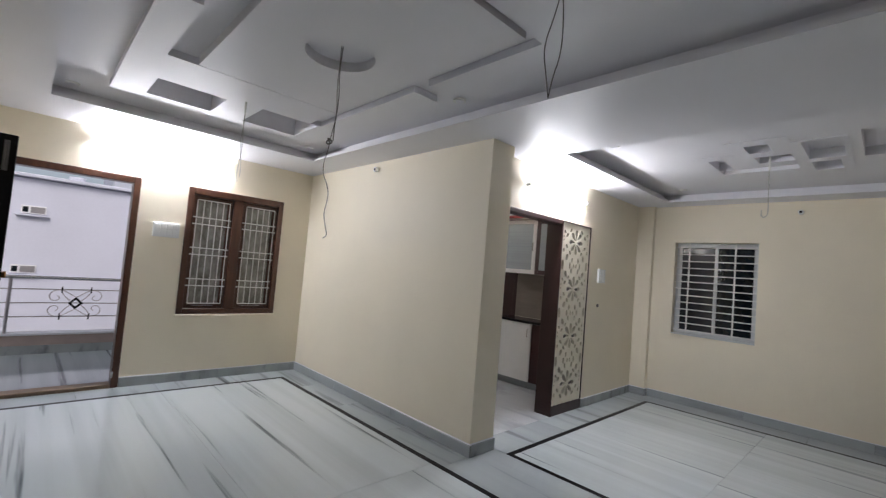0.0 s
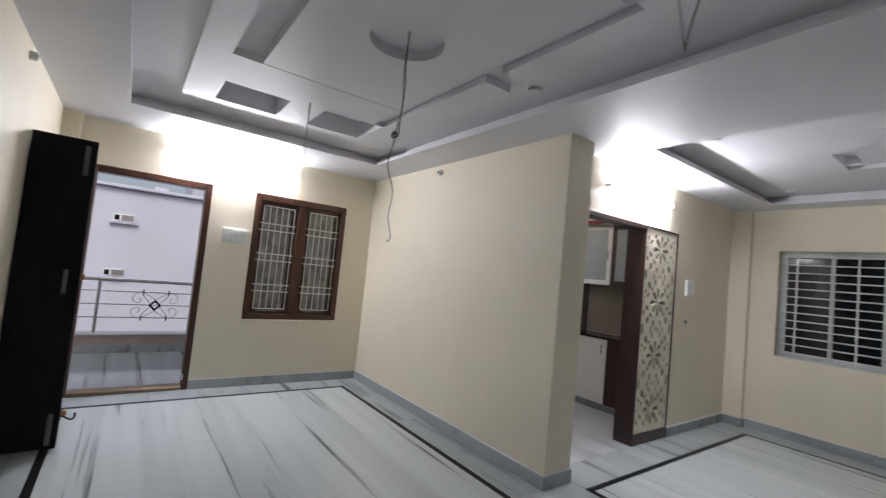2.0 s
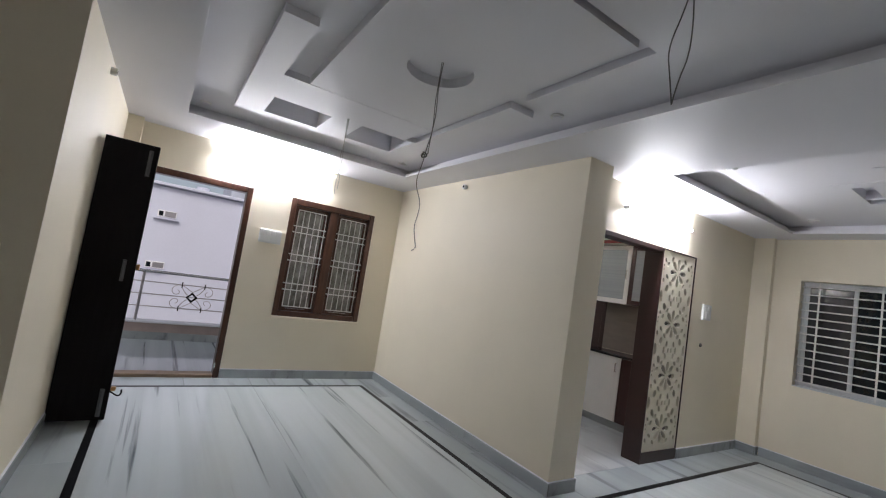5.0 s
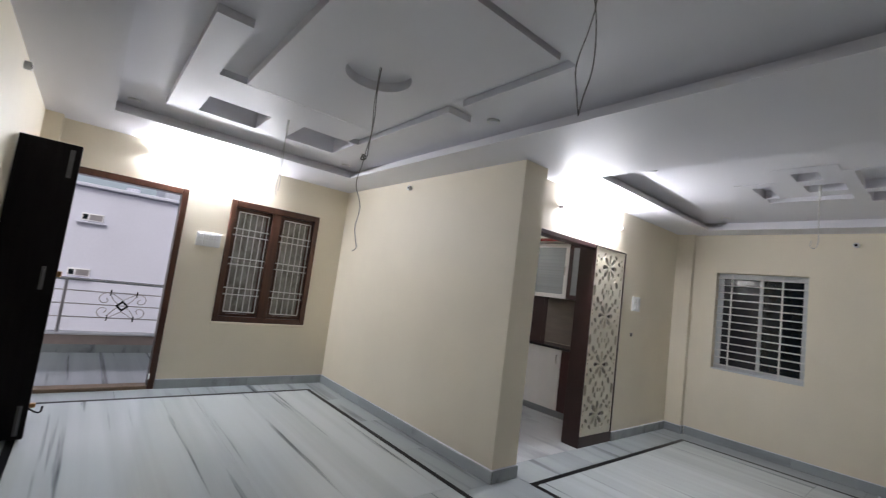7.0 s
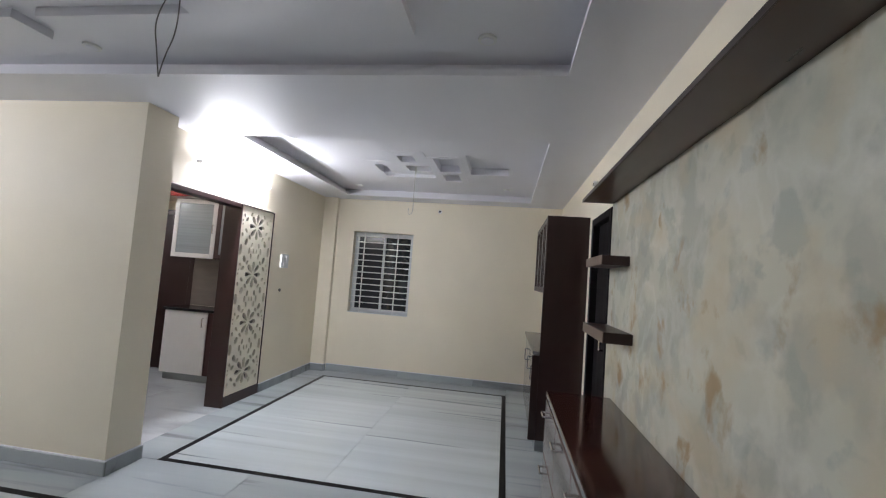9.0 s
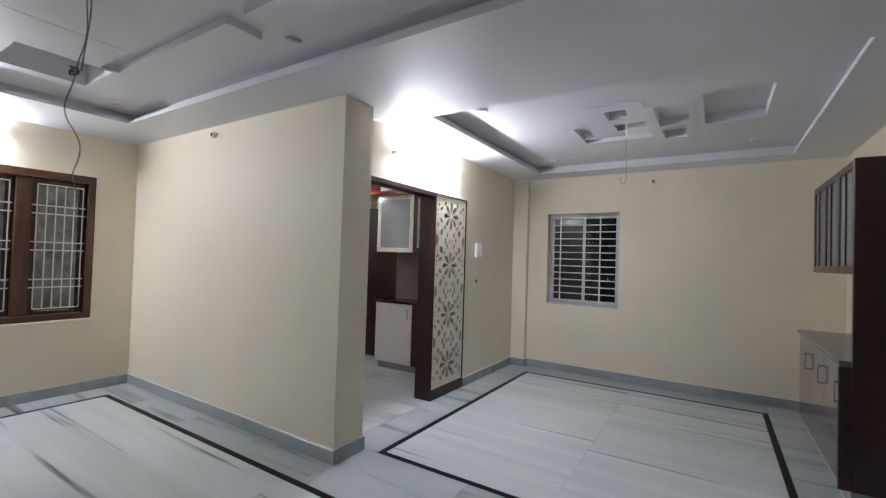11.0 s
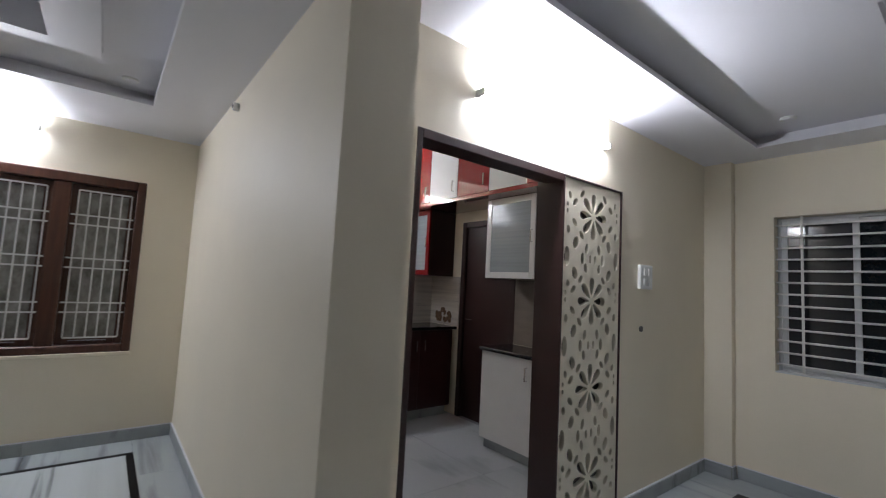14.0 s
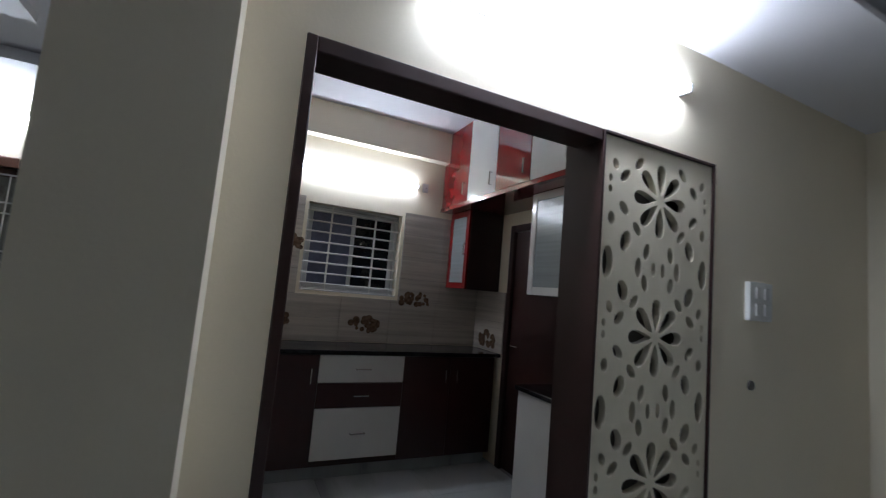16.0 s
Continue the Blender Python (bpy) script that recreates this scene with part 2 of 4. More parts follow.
def plate(bm, x0, x1, y0, y1, z0, z1, holes=()):
    """A flat slab with rectangular holes right through."""
    xs = sorted({x0, x1, *[v for h in holes for v in h[:2]]})
    ys = sorted({y0, y1, *[v for h in holes for v in h[2:]]})
    full = {}
    for i in range(len(xs) - 1):
        for j in range(len(ys) - 1):
            cx, cy = (xs[i] + xs[i + 1]) / 2, (ys[j] + ys[j + 1]) / 2
            full[i, j] = not any(h[0] < cx < h[1] and h[2] < cy < h[3] for h in holes)

    def quad(*ps):
        bm.faces.new([bm.verts.new(p) for p in ps])

    for (i, j), f in full.items():
        if not f:
            continue
        a, b, c, d = xs[i], xs[i + 1], ys[j], ys[j + 1]
        quad((a, c, z0), (a, d, z0), (b, d, z0), (b, c, z0))
        quad((a, c, z1), (b, c, z1), (b, d, z1), (a, d, z1))
        if not full.get((i - 1, j)):
            quad((a, c, z0), (a, c, z1), (a, d, z1), (a, d, z0))
        if not full.get((i + 1, j)):
            quad((b, c, z0), (b, d, z0), (b, d, z1), (b, c, z1))
        if not full.get((i, j - 1)):
            quad((a, c, z0), (b, c, z0), (b, c, z1), (a, c, z1))
        if not full.get((i, j + 1)):
            quad((a, d, z0), (a, d, z1), (b, d, z1), (b, d, z0))
    return bm


def structure(name, bm, material, label, category):
    return tagged(part(name, bm, material), label, category, kind="structure")


# ---- the plan: living room, dining room, kitchen, balcony ----
YD, XP0, XP1, YP = 5.41, 2.81, 3.09, 2.355
YK0, YK1, XW, YT, XL = 2.545, 2.66, 6.275, -0.87, -0.235
KB, KR, ZF, ZT, ZK = 5.185, 5.33, 2.51, 2.605, 2.955
XB, YB = -2.4, -0.87

DOOR = (-0.02, 0.976)
WIN = (1.405, 2.457, 0.718, 2.10)
CW = (1.19, 2.082, 0.86, 2.038)
KW = (3.625, 4.465, 1.352, 2.10)


def wall_with_openings(along, lo, hi, f0, f1, z1, openings):
    """A wall along x or y between lo and hi, from face f0 to face f1, with openings (lo, hi, bottom, top)."""
    bm = bmesh.new()
    plate(bm, lo, hi, 0, z1, f0, f1, [(o[0], o[1], o[2], o[3]) for o in openings])
    for v in bm.verts:
        u, z, f = v.co
        v.co = (u, f, z) if along == "x" else (f, u, z)
    bmesh.ops.recalc_face_normals(bm, faces=bm.faces)
    return bm


structure("wall_north", wall_with_openings("x", XL - 0.2, XP0, YD, YD + 0.2, 3.1, [(*DOOR, 0, 2.1), WIN]), CREAM, "cream painted wall with main door and wooden window", "wall")
structure("wall_partition", boxes(((XP0, YP, 0), (XP1, YD + 0.2, 3.1))), CREAM, "cream painted partition wall between living room and kitchen", "wall")
structure("wall_kitchen", wall_with_openings("x", XP1, XW + 0.2, YK0, YK1, 3.1, [(3.233, 4.874, 0, 2.055)]), CREAM, "cream painted wall round the kitchen opening", "wall")
structure("wall_east", wall_with_openings("y", YT - 0.2, YK0, XW, XW + 0.2, 3.1, [CW]), CREAM, "cream painted dining wall with grilled window", "wall")
structure("column_dining", boxes(((6.2, 2.345, 0), (XW, YK0, ZF))), CREAM, "cream painted shallow corner column", "column")
structure("wall_south", wall_with_openings("x", XB - 0.2, XW, YT - 0.2, YT, 3.1, [(3.36, 4.04, 0, 2.04)]), CREAM, "cream painted wall behind the television unit", "wall")
structure("wall_left", boxes(((XL - 0.2, 2.88, 0), (XL, YD, 3.1))), CREAM, "cream painted wall beside the main door", "wall")
structure("column_left", boxes(((XL, 5.26, 0), (-0.11, YD, ZF))), CREAM, "cream painted shallow column beside the door", "column")
structure("wall_alcove", boxes(((XB, 2.88, 0), (XL - 0.2, 3.08, 3.1))), CREAM, "plain cream wall of the side bay", "wall")
structure("wall_west", boxes(((XB - 0.2, YT, 0), (XB, 3.08, 3.1))), CREAM, "plain cream wall behind the walker", "wall")
structure("wall_kitchen_back", wall_with_openings("x", XP1, KR, KB, KB + 0.2, 3.1, [KW]), CREAM, "kitchen back wall with grilled window", "wall")
structure("wall_kitchen_right", wall_with_openings("y", YK1, KB + 0.2, KR, KR + 0.15, 3.1, [(3.86, 4.66, 0, 2.08)]), CREAM, "kitchen side wall with a dark door", "wall")
structure("beam_kitchen", boxes(((XP1, 5.08, 2.665), (KR, KB, ZK))), CREAM, "painted beam over the kitchen window", "beam")

# ceilings: one mesh each
LT, DT = (0.23, 2.40, -0.405, 4.59), (3.473, 5.937, -0.42, 2.092)
bm = plate(bmesh.new(), XB, XW, YT, YD, ZF, ZF + 0.03, [LT, DT, (XP1, XW, YK0, YD), (XB, XL, 2.88, YD)])
e = 0.07
for t in (LT, DT):
    plate(bm, t[0] - 0.12, t[1] + 0.12, t[2] - 0.12, t[3] + 0.12, ZF + 0.03, ZT, [(t[0] - e, t[1] + e, t[2] - e, t[3] + e)])
# living tray: lowered field with a round recess, side bars and pockets
zl = ZT - 0.045
MIRROR = 4.46
FAR_POCKETS = [(0.74, 1.18, 3.60, 4.02), (1.43, 1.90, 3.56, 4.02)]
plate(bm, LT[0] - 0.1, LT[1] + 0.1, LT[2] - 0.1, LT[3] + 0.1, ZT, ZT + 0.11, FAR_POCKETS)
plate(bm, LT[0] - 0.1, LT[1] + 0.1, LT[2] - 0.1, LT[3] + 0.1, ZT + 0.11, ZT + 0.13)
CX, CY, CR = 1.35, 2.25, 0.19
zc = zl - 0.012
plate(bm, 0.86, 1.82, 1.355, 3.09, zc, ZT, [(CX - CR, CX + CR, CY - CR, CY + CR)])
ring = 40
for i in range(ring):
    a, b = 2 * math.pi * i / ring, 2 * math.pi * (i + 1) / ring
    ca, sa, cb, sb = math.cos(a), math.sin(a), math.cos(b), math.sin(b)
    qa, qb = CR / max(abs(ca), abs(sa)), CR / max(abs(cb), abs(sb))
    P = lambda r, c, s, z: bm.verts.new((CX + r * c, CY + r * s, z))
    bm.faces.new([P(CR, ca, sa, zc), P(CR, cb, sb, zc), P(qb, cb, sb, zc), P(qa, ca, sa, zc)])
    bm.faces.new([P(CR, ca, sa, zc), P(CR, ca, sa, ZT), P(CR, cb, sb, ZT), P(CR, cb, sb, zc)])
for s in (0, 1):
    F = (lambda y: y) if s == 0 else (lambda y: MIRROR - y)
    for x0, x1, y0, y1, holes in (
        (0.53, 0.70, 2.38, 3.13, ()), (1.92, 2.12, 2.30, 3.13, ()),
        (0.53, 2.12, 3.13, 4.13, FAR_POCKETS),
    ):
        ya, yb = sorted((F(y0), F(y1)))
        plate(bm, x0, x1, max(ya, LT[2] + 0.1), yb, zl, ZT, [*holes, (1.82, 1.92, 3.13, 3.54)] if holes and s == 0 else ())
# dining tray: pinwheel of pockets
WELLS = [(4.57, 4.95, 1.18, 1.30), (4.24, 4.46, 0.81, 0.97), (4.60, 4.81, 0.71, 0.96), (4.30, 4.82, 0.39, 0.62), (4.92, 5.24, 0.43, 0.615), (4.96, 5.11, 0.71, 1.30), (4.17, 4.90, -0.12, 0.29)]
plate(bm, DT[0] - 0.1, DT[1] + 0.1, DT[2] - 0.1, DT[3] + 0.1, ZT, ZT + 0.075, WELLS)
plate(bm, DT[0] - 0.1, DT[1] + 0.1, DT[2] - 0.1, DT[3] + 0.1, ZT + 0.075, ZT + 0.095)
zp = ZT - 0.004
plate(bm, 4.44, 5.14, 1.08, 1.40, zp, ZT, [WELLS[0], (4.96, 5.11, 1.08, 1.30)])
plate(bm, 4.10, 5.14, 0.68, 1.08, zp, ZT, [WELLS[1], WELLS[2], (4.96, 5.11, 0.71, 1.08)])
plate(bm, 4.26, 5.27, 0.36, 0.68, zp, ZT, [WELLS[3], WELLS[4]])
structure("ceiling", bm, WHITE, "white false ceiling with stepped trays and relief pattern", "ceiling")
structure("ceiling_kitchen", boxes(((XP1, YK1, ZK), (KR, KB, ZK + 0.1))), WHITE, "plain white kitchen ceiling", "ceiling")
structure("roof_slab", boxes(((XB - 0.2, YT - 0.2, 3.1), (XW + 0.2, YD + 0.2, 3.25))), GROUT, "plain concrete slab above the rooms", "roof")

# ---- skirting, thresholds ----


def skirting(name, a, b, side):
    """Marble skirting on a wall face from a to b; side is the unit step into the room."""
    (x0, y0), (x1, y1), d = a, b, 0.014
    back = boxes(((x0, y0, 0), (x1 + side[0] * 0.008, y1 + side[1] * 0.008, 0.09)))
    ob = structure(name, back, GROUT, "grey marble skirting along the wall foot", "skirting")
    n = max(1, round(max(abs(x1 - x0), abs(y1 - y0)) / 0.95))
    for i in range(n):
        p, q = (i + 0.0012) / n, (i + 0.9988) / n
        lo, hi = (x0 + (x1 - x0) * p, y0 + (y1 - y0) * p, 0), (x0 + (x1 - x0) * q + side[0] * d, y0 + (y1 - y0) * q + side[1] * d, 0.092)
        part("skirting_slab", boxes((lo, hi), bevel=0.003), SKIRT, ob)
    part("paint_bead", boxes(((x0, y0, 0.0925), (x1 + side[0] * 0.009, y1 + side[1] * 0.009, 0.099))), WHITE, ob, "pale paint bead on the skirting edge")


skirting("baseboard_north", (DOOR[1] + 0.002, YD), (XP0 - 0.014, YD), (0, -1))
skirting("baseboard_partition", (XP0, YP - 0.014), (XP0, YD), (-1, 0))
skirting("baseboard_partition_end", (XP0, YP), (XP1 + 0.014, YP), (0, -1))
skirting("baseboard_partition_back", (XP1, YP), (XP1, YK0 - 0.014), (1, 0))
skirting("baseboard_kitchen_left", (XP1, YK0), (3.228, YK0), (0, -1))
skirting("baseboard_kitchen", (4.879, YK0), (6.186, YK0), (0, -1))
skirting("baseboard_column", (6.2, 2.345), (6.2, YK0), (-1, 0))
skirting("baseboard_column_side", (6.186, 2.345), (XW - 0.014, 2.345), (0, -1))
skirting("baseboard_east", (XW, YT), (XW, 2.331), (-1, 0))
skirting("baseboard_left", (XL, 2.88), (XL, 5.26), (1, 0))

# ---- main door opening ----
door = thing("door_1", (0.48, YD, 0), "dark brown teak main door frame with light sill", "door frame", kind="structure")
for name, a, b in (
    ("jamb", (DOOR[0], YD - 0.012, 0.0), (DOOR[0] + 0.06, YD + 0.13, 2.1)),
    ("jamb", (DOOR[1] - 0.06, YD - 0.012, 0.0), (DOOR[1], YD + 0.13, 2.1)),
    ("head", (DOOR[0] + 0.06, YD - 0.012, 2.035), (DOOR[1] - 0.06, YD + 0.13, 2.1)),
):
    part(name, boxes((a, b), bevel=0.006), TEAK, door)
part("sill", boxes(((DOOR[0] + 0.06, YD - 0.01, 0.0), (DOOR[1] - 0.06, YD + 0.13, 0.035)), bevel=0.005), mat("worn wooden sill", (0.24, 0.16, 0.10), 0.5, vary=0.25), door, "pale worn wooden sill")
part("bolt_plate", boxes(((DOOR[1] - 0.066, YD - 0.02, 0.10), (DOOR[1] - 0.05, YD - 0.012, 0.16)), bevel=0.002), CHROME, door)

leaf = thing("door_leaf", (-0.08, 4.18, 0), "near black folding door leaf standing open with steel bolts", "door")
part("panel", boxes(((XL + 0.006, 4.13, 0.035), (0.104, 4.17, 2.07)), bevel=0.004), BLACKDOOR, leaf)
swung = boxes(((-0.038, 0, 0.035), (0, 1.2, 2.07)), bevel=0.004)
bmesh.ops.transform(swung, matrix=pose(0.102, 4.176, 0, 0, 0, 5.6), verts=swung.verts)
part("panel", swung, BLACKDOOR, leaf)
for z0, z1, x in ((1.83, 2.03, 0.055), (0.06, 0.26, 0.06)):
    bolt = part("tower_bolt", boxes(((x - 0.014, 4.124, z0), (x + 0.014, 4.130, z1)), bevel=0.002), DULL, leaf, "brushed steel tower bolt")
    part("rod", rods(((x, 4.117, z0 + 0.01), (x, 4.117, z1 - 0.01), 0.006)), DULL, bolt)
grip = part("handle", boxes(((0.02, 4.122, 1.04), (0.045, 4.130, 1.20)), bevel=0.003), DULL, leaf, "steel pull handle")
part("bar", rods(((0.032, 4.09, 1.07), (0.032, 4.09, 1.18), 0.007), ((0.032, 4.09, 1.07), (0.032, 4.125, 1.07), 0.006), ((0.032, 4.09, 1.18), (0.032, 4.125, 1.18), 0.006)), DULL, grip)
part("latch", boxes(((0.102, 4.18, 1.13), (0.126, 4.25, 1.17)), bevel=0.004), BRASS, leaf, "aged brass latch")
cable("door_stay", [(0.074, 4.45, 0.16), (0.11, 4.46, 0.13), (0.15, 4.47, 0.10), (0.17, 4.48, 0.12), (0.165, 4.48, 0.15)], 0.006, INLAY, leaf)
part("keeper", boxes(((0.102, 4.2, 0.22), (0.134, 4.23, 0.25)), bevel=0.004), BRASS, leaf)

# ---- wooden window of the living room ----
wd = thing("window_1", ((WIN[0] + WIN[1]) / 2, YD, WIN[2]), "brown teak double window with white grill bars", "window", kind="structure")
x0, x1, z0, z1 = WIN
xm = (x0 + x1) / 2
for name, a, b in (
    ("frame_side", (x0, YD - 0.015, z0), (x0 + 0.06, YD + 0.09, z1)), ("frame_side", (x1 - 0.06, YD - 0.015, z0), (x1, YD + 0.09, z1)),
    ("frame_top", (x0 + 0.06, YD - 0.015, z1 - 0.075), (x1 - 0.06, YD + 0.09, z1)), ("frame_bottom", (x0 + 0.06, YD - 0.015, z0), (x1 - 0.06, YD + 0.09, z0 + 0.06)),
    ("mullion", (xm - 0.055, YD - 0.012, z0 + 0.06), (xm + 0.055, YD + 0.09, z1 - 0.075)),
):
    part(name, boxes((a, b), bevel=0.006), TEAK, wd)
for s in (0, 1):
    a, b = (x0 + 0.06, xm - 0.055) if s == 0 else (xm + 0.055, x1 - 0.06)
    c, d = z0 + 0.06, z1 - 0.075
    sash = part("sash", boxes(((a, YD + 0.045, c), (a + 0.05, YD + 0.085, d)), ((b - 0.05, YD + 0.045, c), (b, YD + 0.085, d)), ((a + 0.05, YD + 0.045, c), (b - 0.05, YD + 0.085, c + 0.06)), ((a + 0.05, YD + 0.045, d - 0.06), (b - 0.05, YD + 0.085, d)), bevel=0.004), TEAK, wd)
    part("pane", boxes(((a + 0.045, YD + 0.064, c + 0.05), (b - 0.045, YD + 0.070, d - 0.05))), CURTAIN, sash, "milky patterned glass pane")
    g0, g1, lo, hi = a + 0.045, b - 0.03, c + 0.055, d - 0.05
    for i in range(6):
        uu = g0 + (g1 - g0) * i / 5
        part("grill_bar", rods(((uu, YD + 0.024, lo), (uu, YD + 0.024, hi), 0.0055)), GRILL, wd)
    for f in (0.0, 0.17, 0.235, 0.47, 0.535, 0.765, 0.83, 1.0):
        z, more = lo + (hi - lo) * f, 0.0 if f in (0.0, 1.0) else 0.035
        part("grill_bar", boxes(((g0 - more, YD + 0.013, z - 0.006), (g1 + more * 0.7, YD + 0.0185, z + 0.006))), GRILL, wd)
    part("peg", rods(((a + 0.08, YD + 0.036, c + 0.03), (b - 0.10, YD + 0.036, c + 0.03), 0.006)), CHROME, wd)
structure("trim_sill", boxes(((x0 - 0.01, YD - 0.02, z0 - 0.03), (x1 + 0.01, YD + 0.0, z0 - 0.001)), bevel=0.003), CREAM, "cream plaster ledge under the window", "sill")

# ---- grilled windows with aluminium sliders ----


def slider_window(name, label, size, to_world, bars, uprights, pane):
    """Sliding window set back in its opening; local u, depth, z turned into the world."""
    w, h = size
    T = lambda u, d, z: to_world(u, d, z)

    def bx(*pairs, bevel=0.003):
        return boxes(*[(T(*a), T(*b)) for a, b in pairs], bevel=bevel)

    ob = thing(name, T(w / 2, 0, 0), label, "window", kind="structure")
    f = 0.024
    for nm, a, b in (("frame_side", (0, 0.09, 0), (f, 0.15, h)), ("frame_side", (w - f, 0.09, 0), (w, 0.15, h)), ("frame_top", (f, 0.09, h - f), (w - f, 0.15, h)), ("frame_bottom", (f, 0.09, 0), (w - f, 0.15, f))):
        part(nm, bx((a, b)), ALU, ob)
    for s in (0, 1):
        a, b = (f, w / 2 + 0.02) if s == 0 else (w / 2 - 0.02, w - f)
        d = 0.10 + 0.022 * s
        sash = part("sash", bx(((a, d, f), (a + 0.036, d + 0.02, h - f)), ((b - 0.036, d, f), (b, d + 0.02, h - f)), ((a + 0.036, d, f), (b - 0.036, d + 0.02, f + 0.036)), ((a + 0.036, d, h - f - 0.036), (b - 0.036, d + 0.02, h - f)), bevel=0.002), ALU, ob)
        part("pane", bx(((a + 0.03, d + 0.007, f + 0.03), (b - 0.03, d + 0.012, h - f - 0.03)), bevel=0), pane[s], sash)
    part("sill", bx(((0.0, 0.0, 0.001), (w, 0.088, 0.012)), bevel=0.002), ALU, ob)
    for i in range(bars):
        z = h * (i + 0.7) / (bars + 0.4)
        part("grill_bar", rods((T(0.0, 0.05, z), T(w, 0.05, z), 0.0075), sides=6), GRILL, ob)
    for u in uprights:
        part("grill_upright", bx(((u * w - 0.008, 0.037, 0.012), (u * w + 0.008, 0.043, h)), bevel=0), GRILL, ob)
    return ob


LILACPANE = mat("dusk lit kitchen pane", (0.17, 0.18, 0.26), 0.1, vary=0.3, scale=4)
DIMPANE = mat("grey dusk pane", (0.03, 0.03, 0.034), 0.12, vary=0.2, scale=2)
slider_window("window_2", "white aluminium sliding window behind horizontal grill bars", (CW[1] - CW[0], CW[3] - CW[2]), lambda u, d, z: (XW + d, CW[1] - u, CW[2] + z), 13, (0.18, 0.74), (DIMPANE, DARKPANE))
slider_window("window_3", "small white kitchen window behind grill bars", (KW[1] - KW[0], KW[3] - KW[2]), lambda u, d, z: (KW[0] + u, KB + d, KW[2] + z), 8, (0.25, 0.72), (LILACPANE, DARKPANE))

# ---- kitchen opening: dark frame and carved screen ----
kd = thing("door_2", (3.75, YK0, 0), "dark wenge frame round the open kitchen doorway", "door frame", kind="structure")
part("jamb", boxes(((3.233, YK0 - 0.006, 0), (3.262, YK1 + 0.004, 2.055)), bevel=0.003), WENGE, kd)
part("head", boxes(((3.262, YK0 - 0.006, 2.012), (4.246, YK1 + 0.004, 2.055)), bevel=0.003), WENGE, kd)

screen = thing("carved_screen", (4.56, 2.62, 0), "cream screen panel with cut flower pattern in dark frame", "screen")
part("post", boxes(((4.248, YK0 - 0.008, 0), (4.261, 2.73, 2.054)), bevel=0.002), WENGE, screen)
part("plinth", boxes(((4.262, YK0 - 0.008, 0), (4.874, 2.66, 0.105)), bevel=0.003), WENGE, screen)
part("edge_strip", boxes(((4.862, YK0 - 0.008, 0.105), (4.874, 2.60, 2.043)), bevel=0.002), WENGE, screen)
# added board, toned dark so the cut-outs read as shaded depth
part("back_board", boxes(((4.266, 2.640, 0.108), (4.86, 2.650, 2.04))), mat("taupe backing board", (0.13, 0.11, 0.09), 0.45, vary=0.08), screen, "plain taupe board added to darken the cut-outs")
part("top_strip", boxes(((4.262, YK0 - 0.008, 2.043), (4.874, 2.60, 2.055)), bevel=0.002), WENGE, screen)


def carved_panel(w, h, thick):
    """A board with petals and leaves cut right through, in the x z plane, from its lower left corner."""
    cu = bpy.data.curves.new("carved", "CURVE")
    cu.dimensions, cu.fill_mode, cu.extrude, cu.bevel_depth = "2D", "BOTH", thick / 2 - 0.002, 0.002

    def loop(pts):
        sp = cu.splines.new("POLY")
        sp.points.add(len(pts) - 1)
        for p, q in zip(sp.points, pts):
            p.co = (q[0], q[1], 0, 1)
        sp.use_cyclic_u = True

    taken = []

    def leaf_cut(cx, cy, length, width, angle, drop=0.0):
        pts, n = [], 14
        for i in range(n):
            a = 2 * math.pi * i / n
            u, v = math.cos(a) * length / 2, math.sin(a) * width / 2
            v *= 1 + drop * (u / (length / 2))
            c, s = math.cos(angle), math.sin(angle)
            pts.append((cx + u * c - v * s, cy + u * s + v * c))
        inside = all(0.010 < p[0] < w - 0.010 and 0.012 < p[1] < h - 0.012 for p in pts)
        near = [q for q in taken if abs(q[0] - cx) < 0.2 and abs(q[1] - cy) < 0.2]
        clear = all(math.hypot(p[0] - q[0], p[1] - q[1]) > 0.0045 for p in pts for q in near)
        outside = all(math.hypot((q[0] - cx), (q[1] - cy)) > width * 0.5 for q in near)
        if inside and clear and outside:
            loop(pts)
            taken.extend(pts)

    loop([(0, 0), (w, 0), (w, h), (0, h)])
    for r in range(-1, 4):
        cy, cx = 0.204 + 0.512 * r, w / 2
        for k in range(8):
            a = math.pi / 4 * k
            leaf_cut(cx + 0.082 * math.cos(a), cy + 0.082 * math.sin(a), 0.124, 0.048, a, 0.6)
        for sx in (-1, 1):
            for dx, dy, ln, wd_, an in (
                (0.12, 0.125, 0.06, 0.034, -0.9), (0.19, 0.065, 0.06, 0.036, -0.8), (0.24, 0.10, 0.045, 0.03, 1.2), (0.262, 0.045, 0.03, 0.02, 1.57),
                (0.262, 0.005, 0.03, 0.02, 1.57), (0.19, -0.055, 0.06, 0.036, 0.8), (0.25, -0.10, 0.05, 0.034, 1.5), (0.12, -0.122, 0.06, 0.034, 0.9),
                (0.175, -0.172, 0.078, 0.05, 1.9), (0.065, -0.2, 0.065, 0.034, 1.75), (0.258, -0.257, 0.115, 0.05, 1.57), (0.105, -0.262, 0.075, 0.034, 1.57),
                (0.026, -0.262, 0.055, 0.024, 1.57), (0.07, 0.195, 0.062, 0.034, 1.4), (0.178, 0.16, 0.078, 0.05, 1.2),
            ):
                leaf_cut(cx + sx * dx, cy + dy, ln * 1.05, wd_ * 1.06, an if sx > 0 else math.pi - an)
    tmp = bpy.data.objects.new("tmp", cu)
    me = bpy.data.meshes.new_from_object(tmp)
    bpy.data.objects.remove(tmp)
    return me


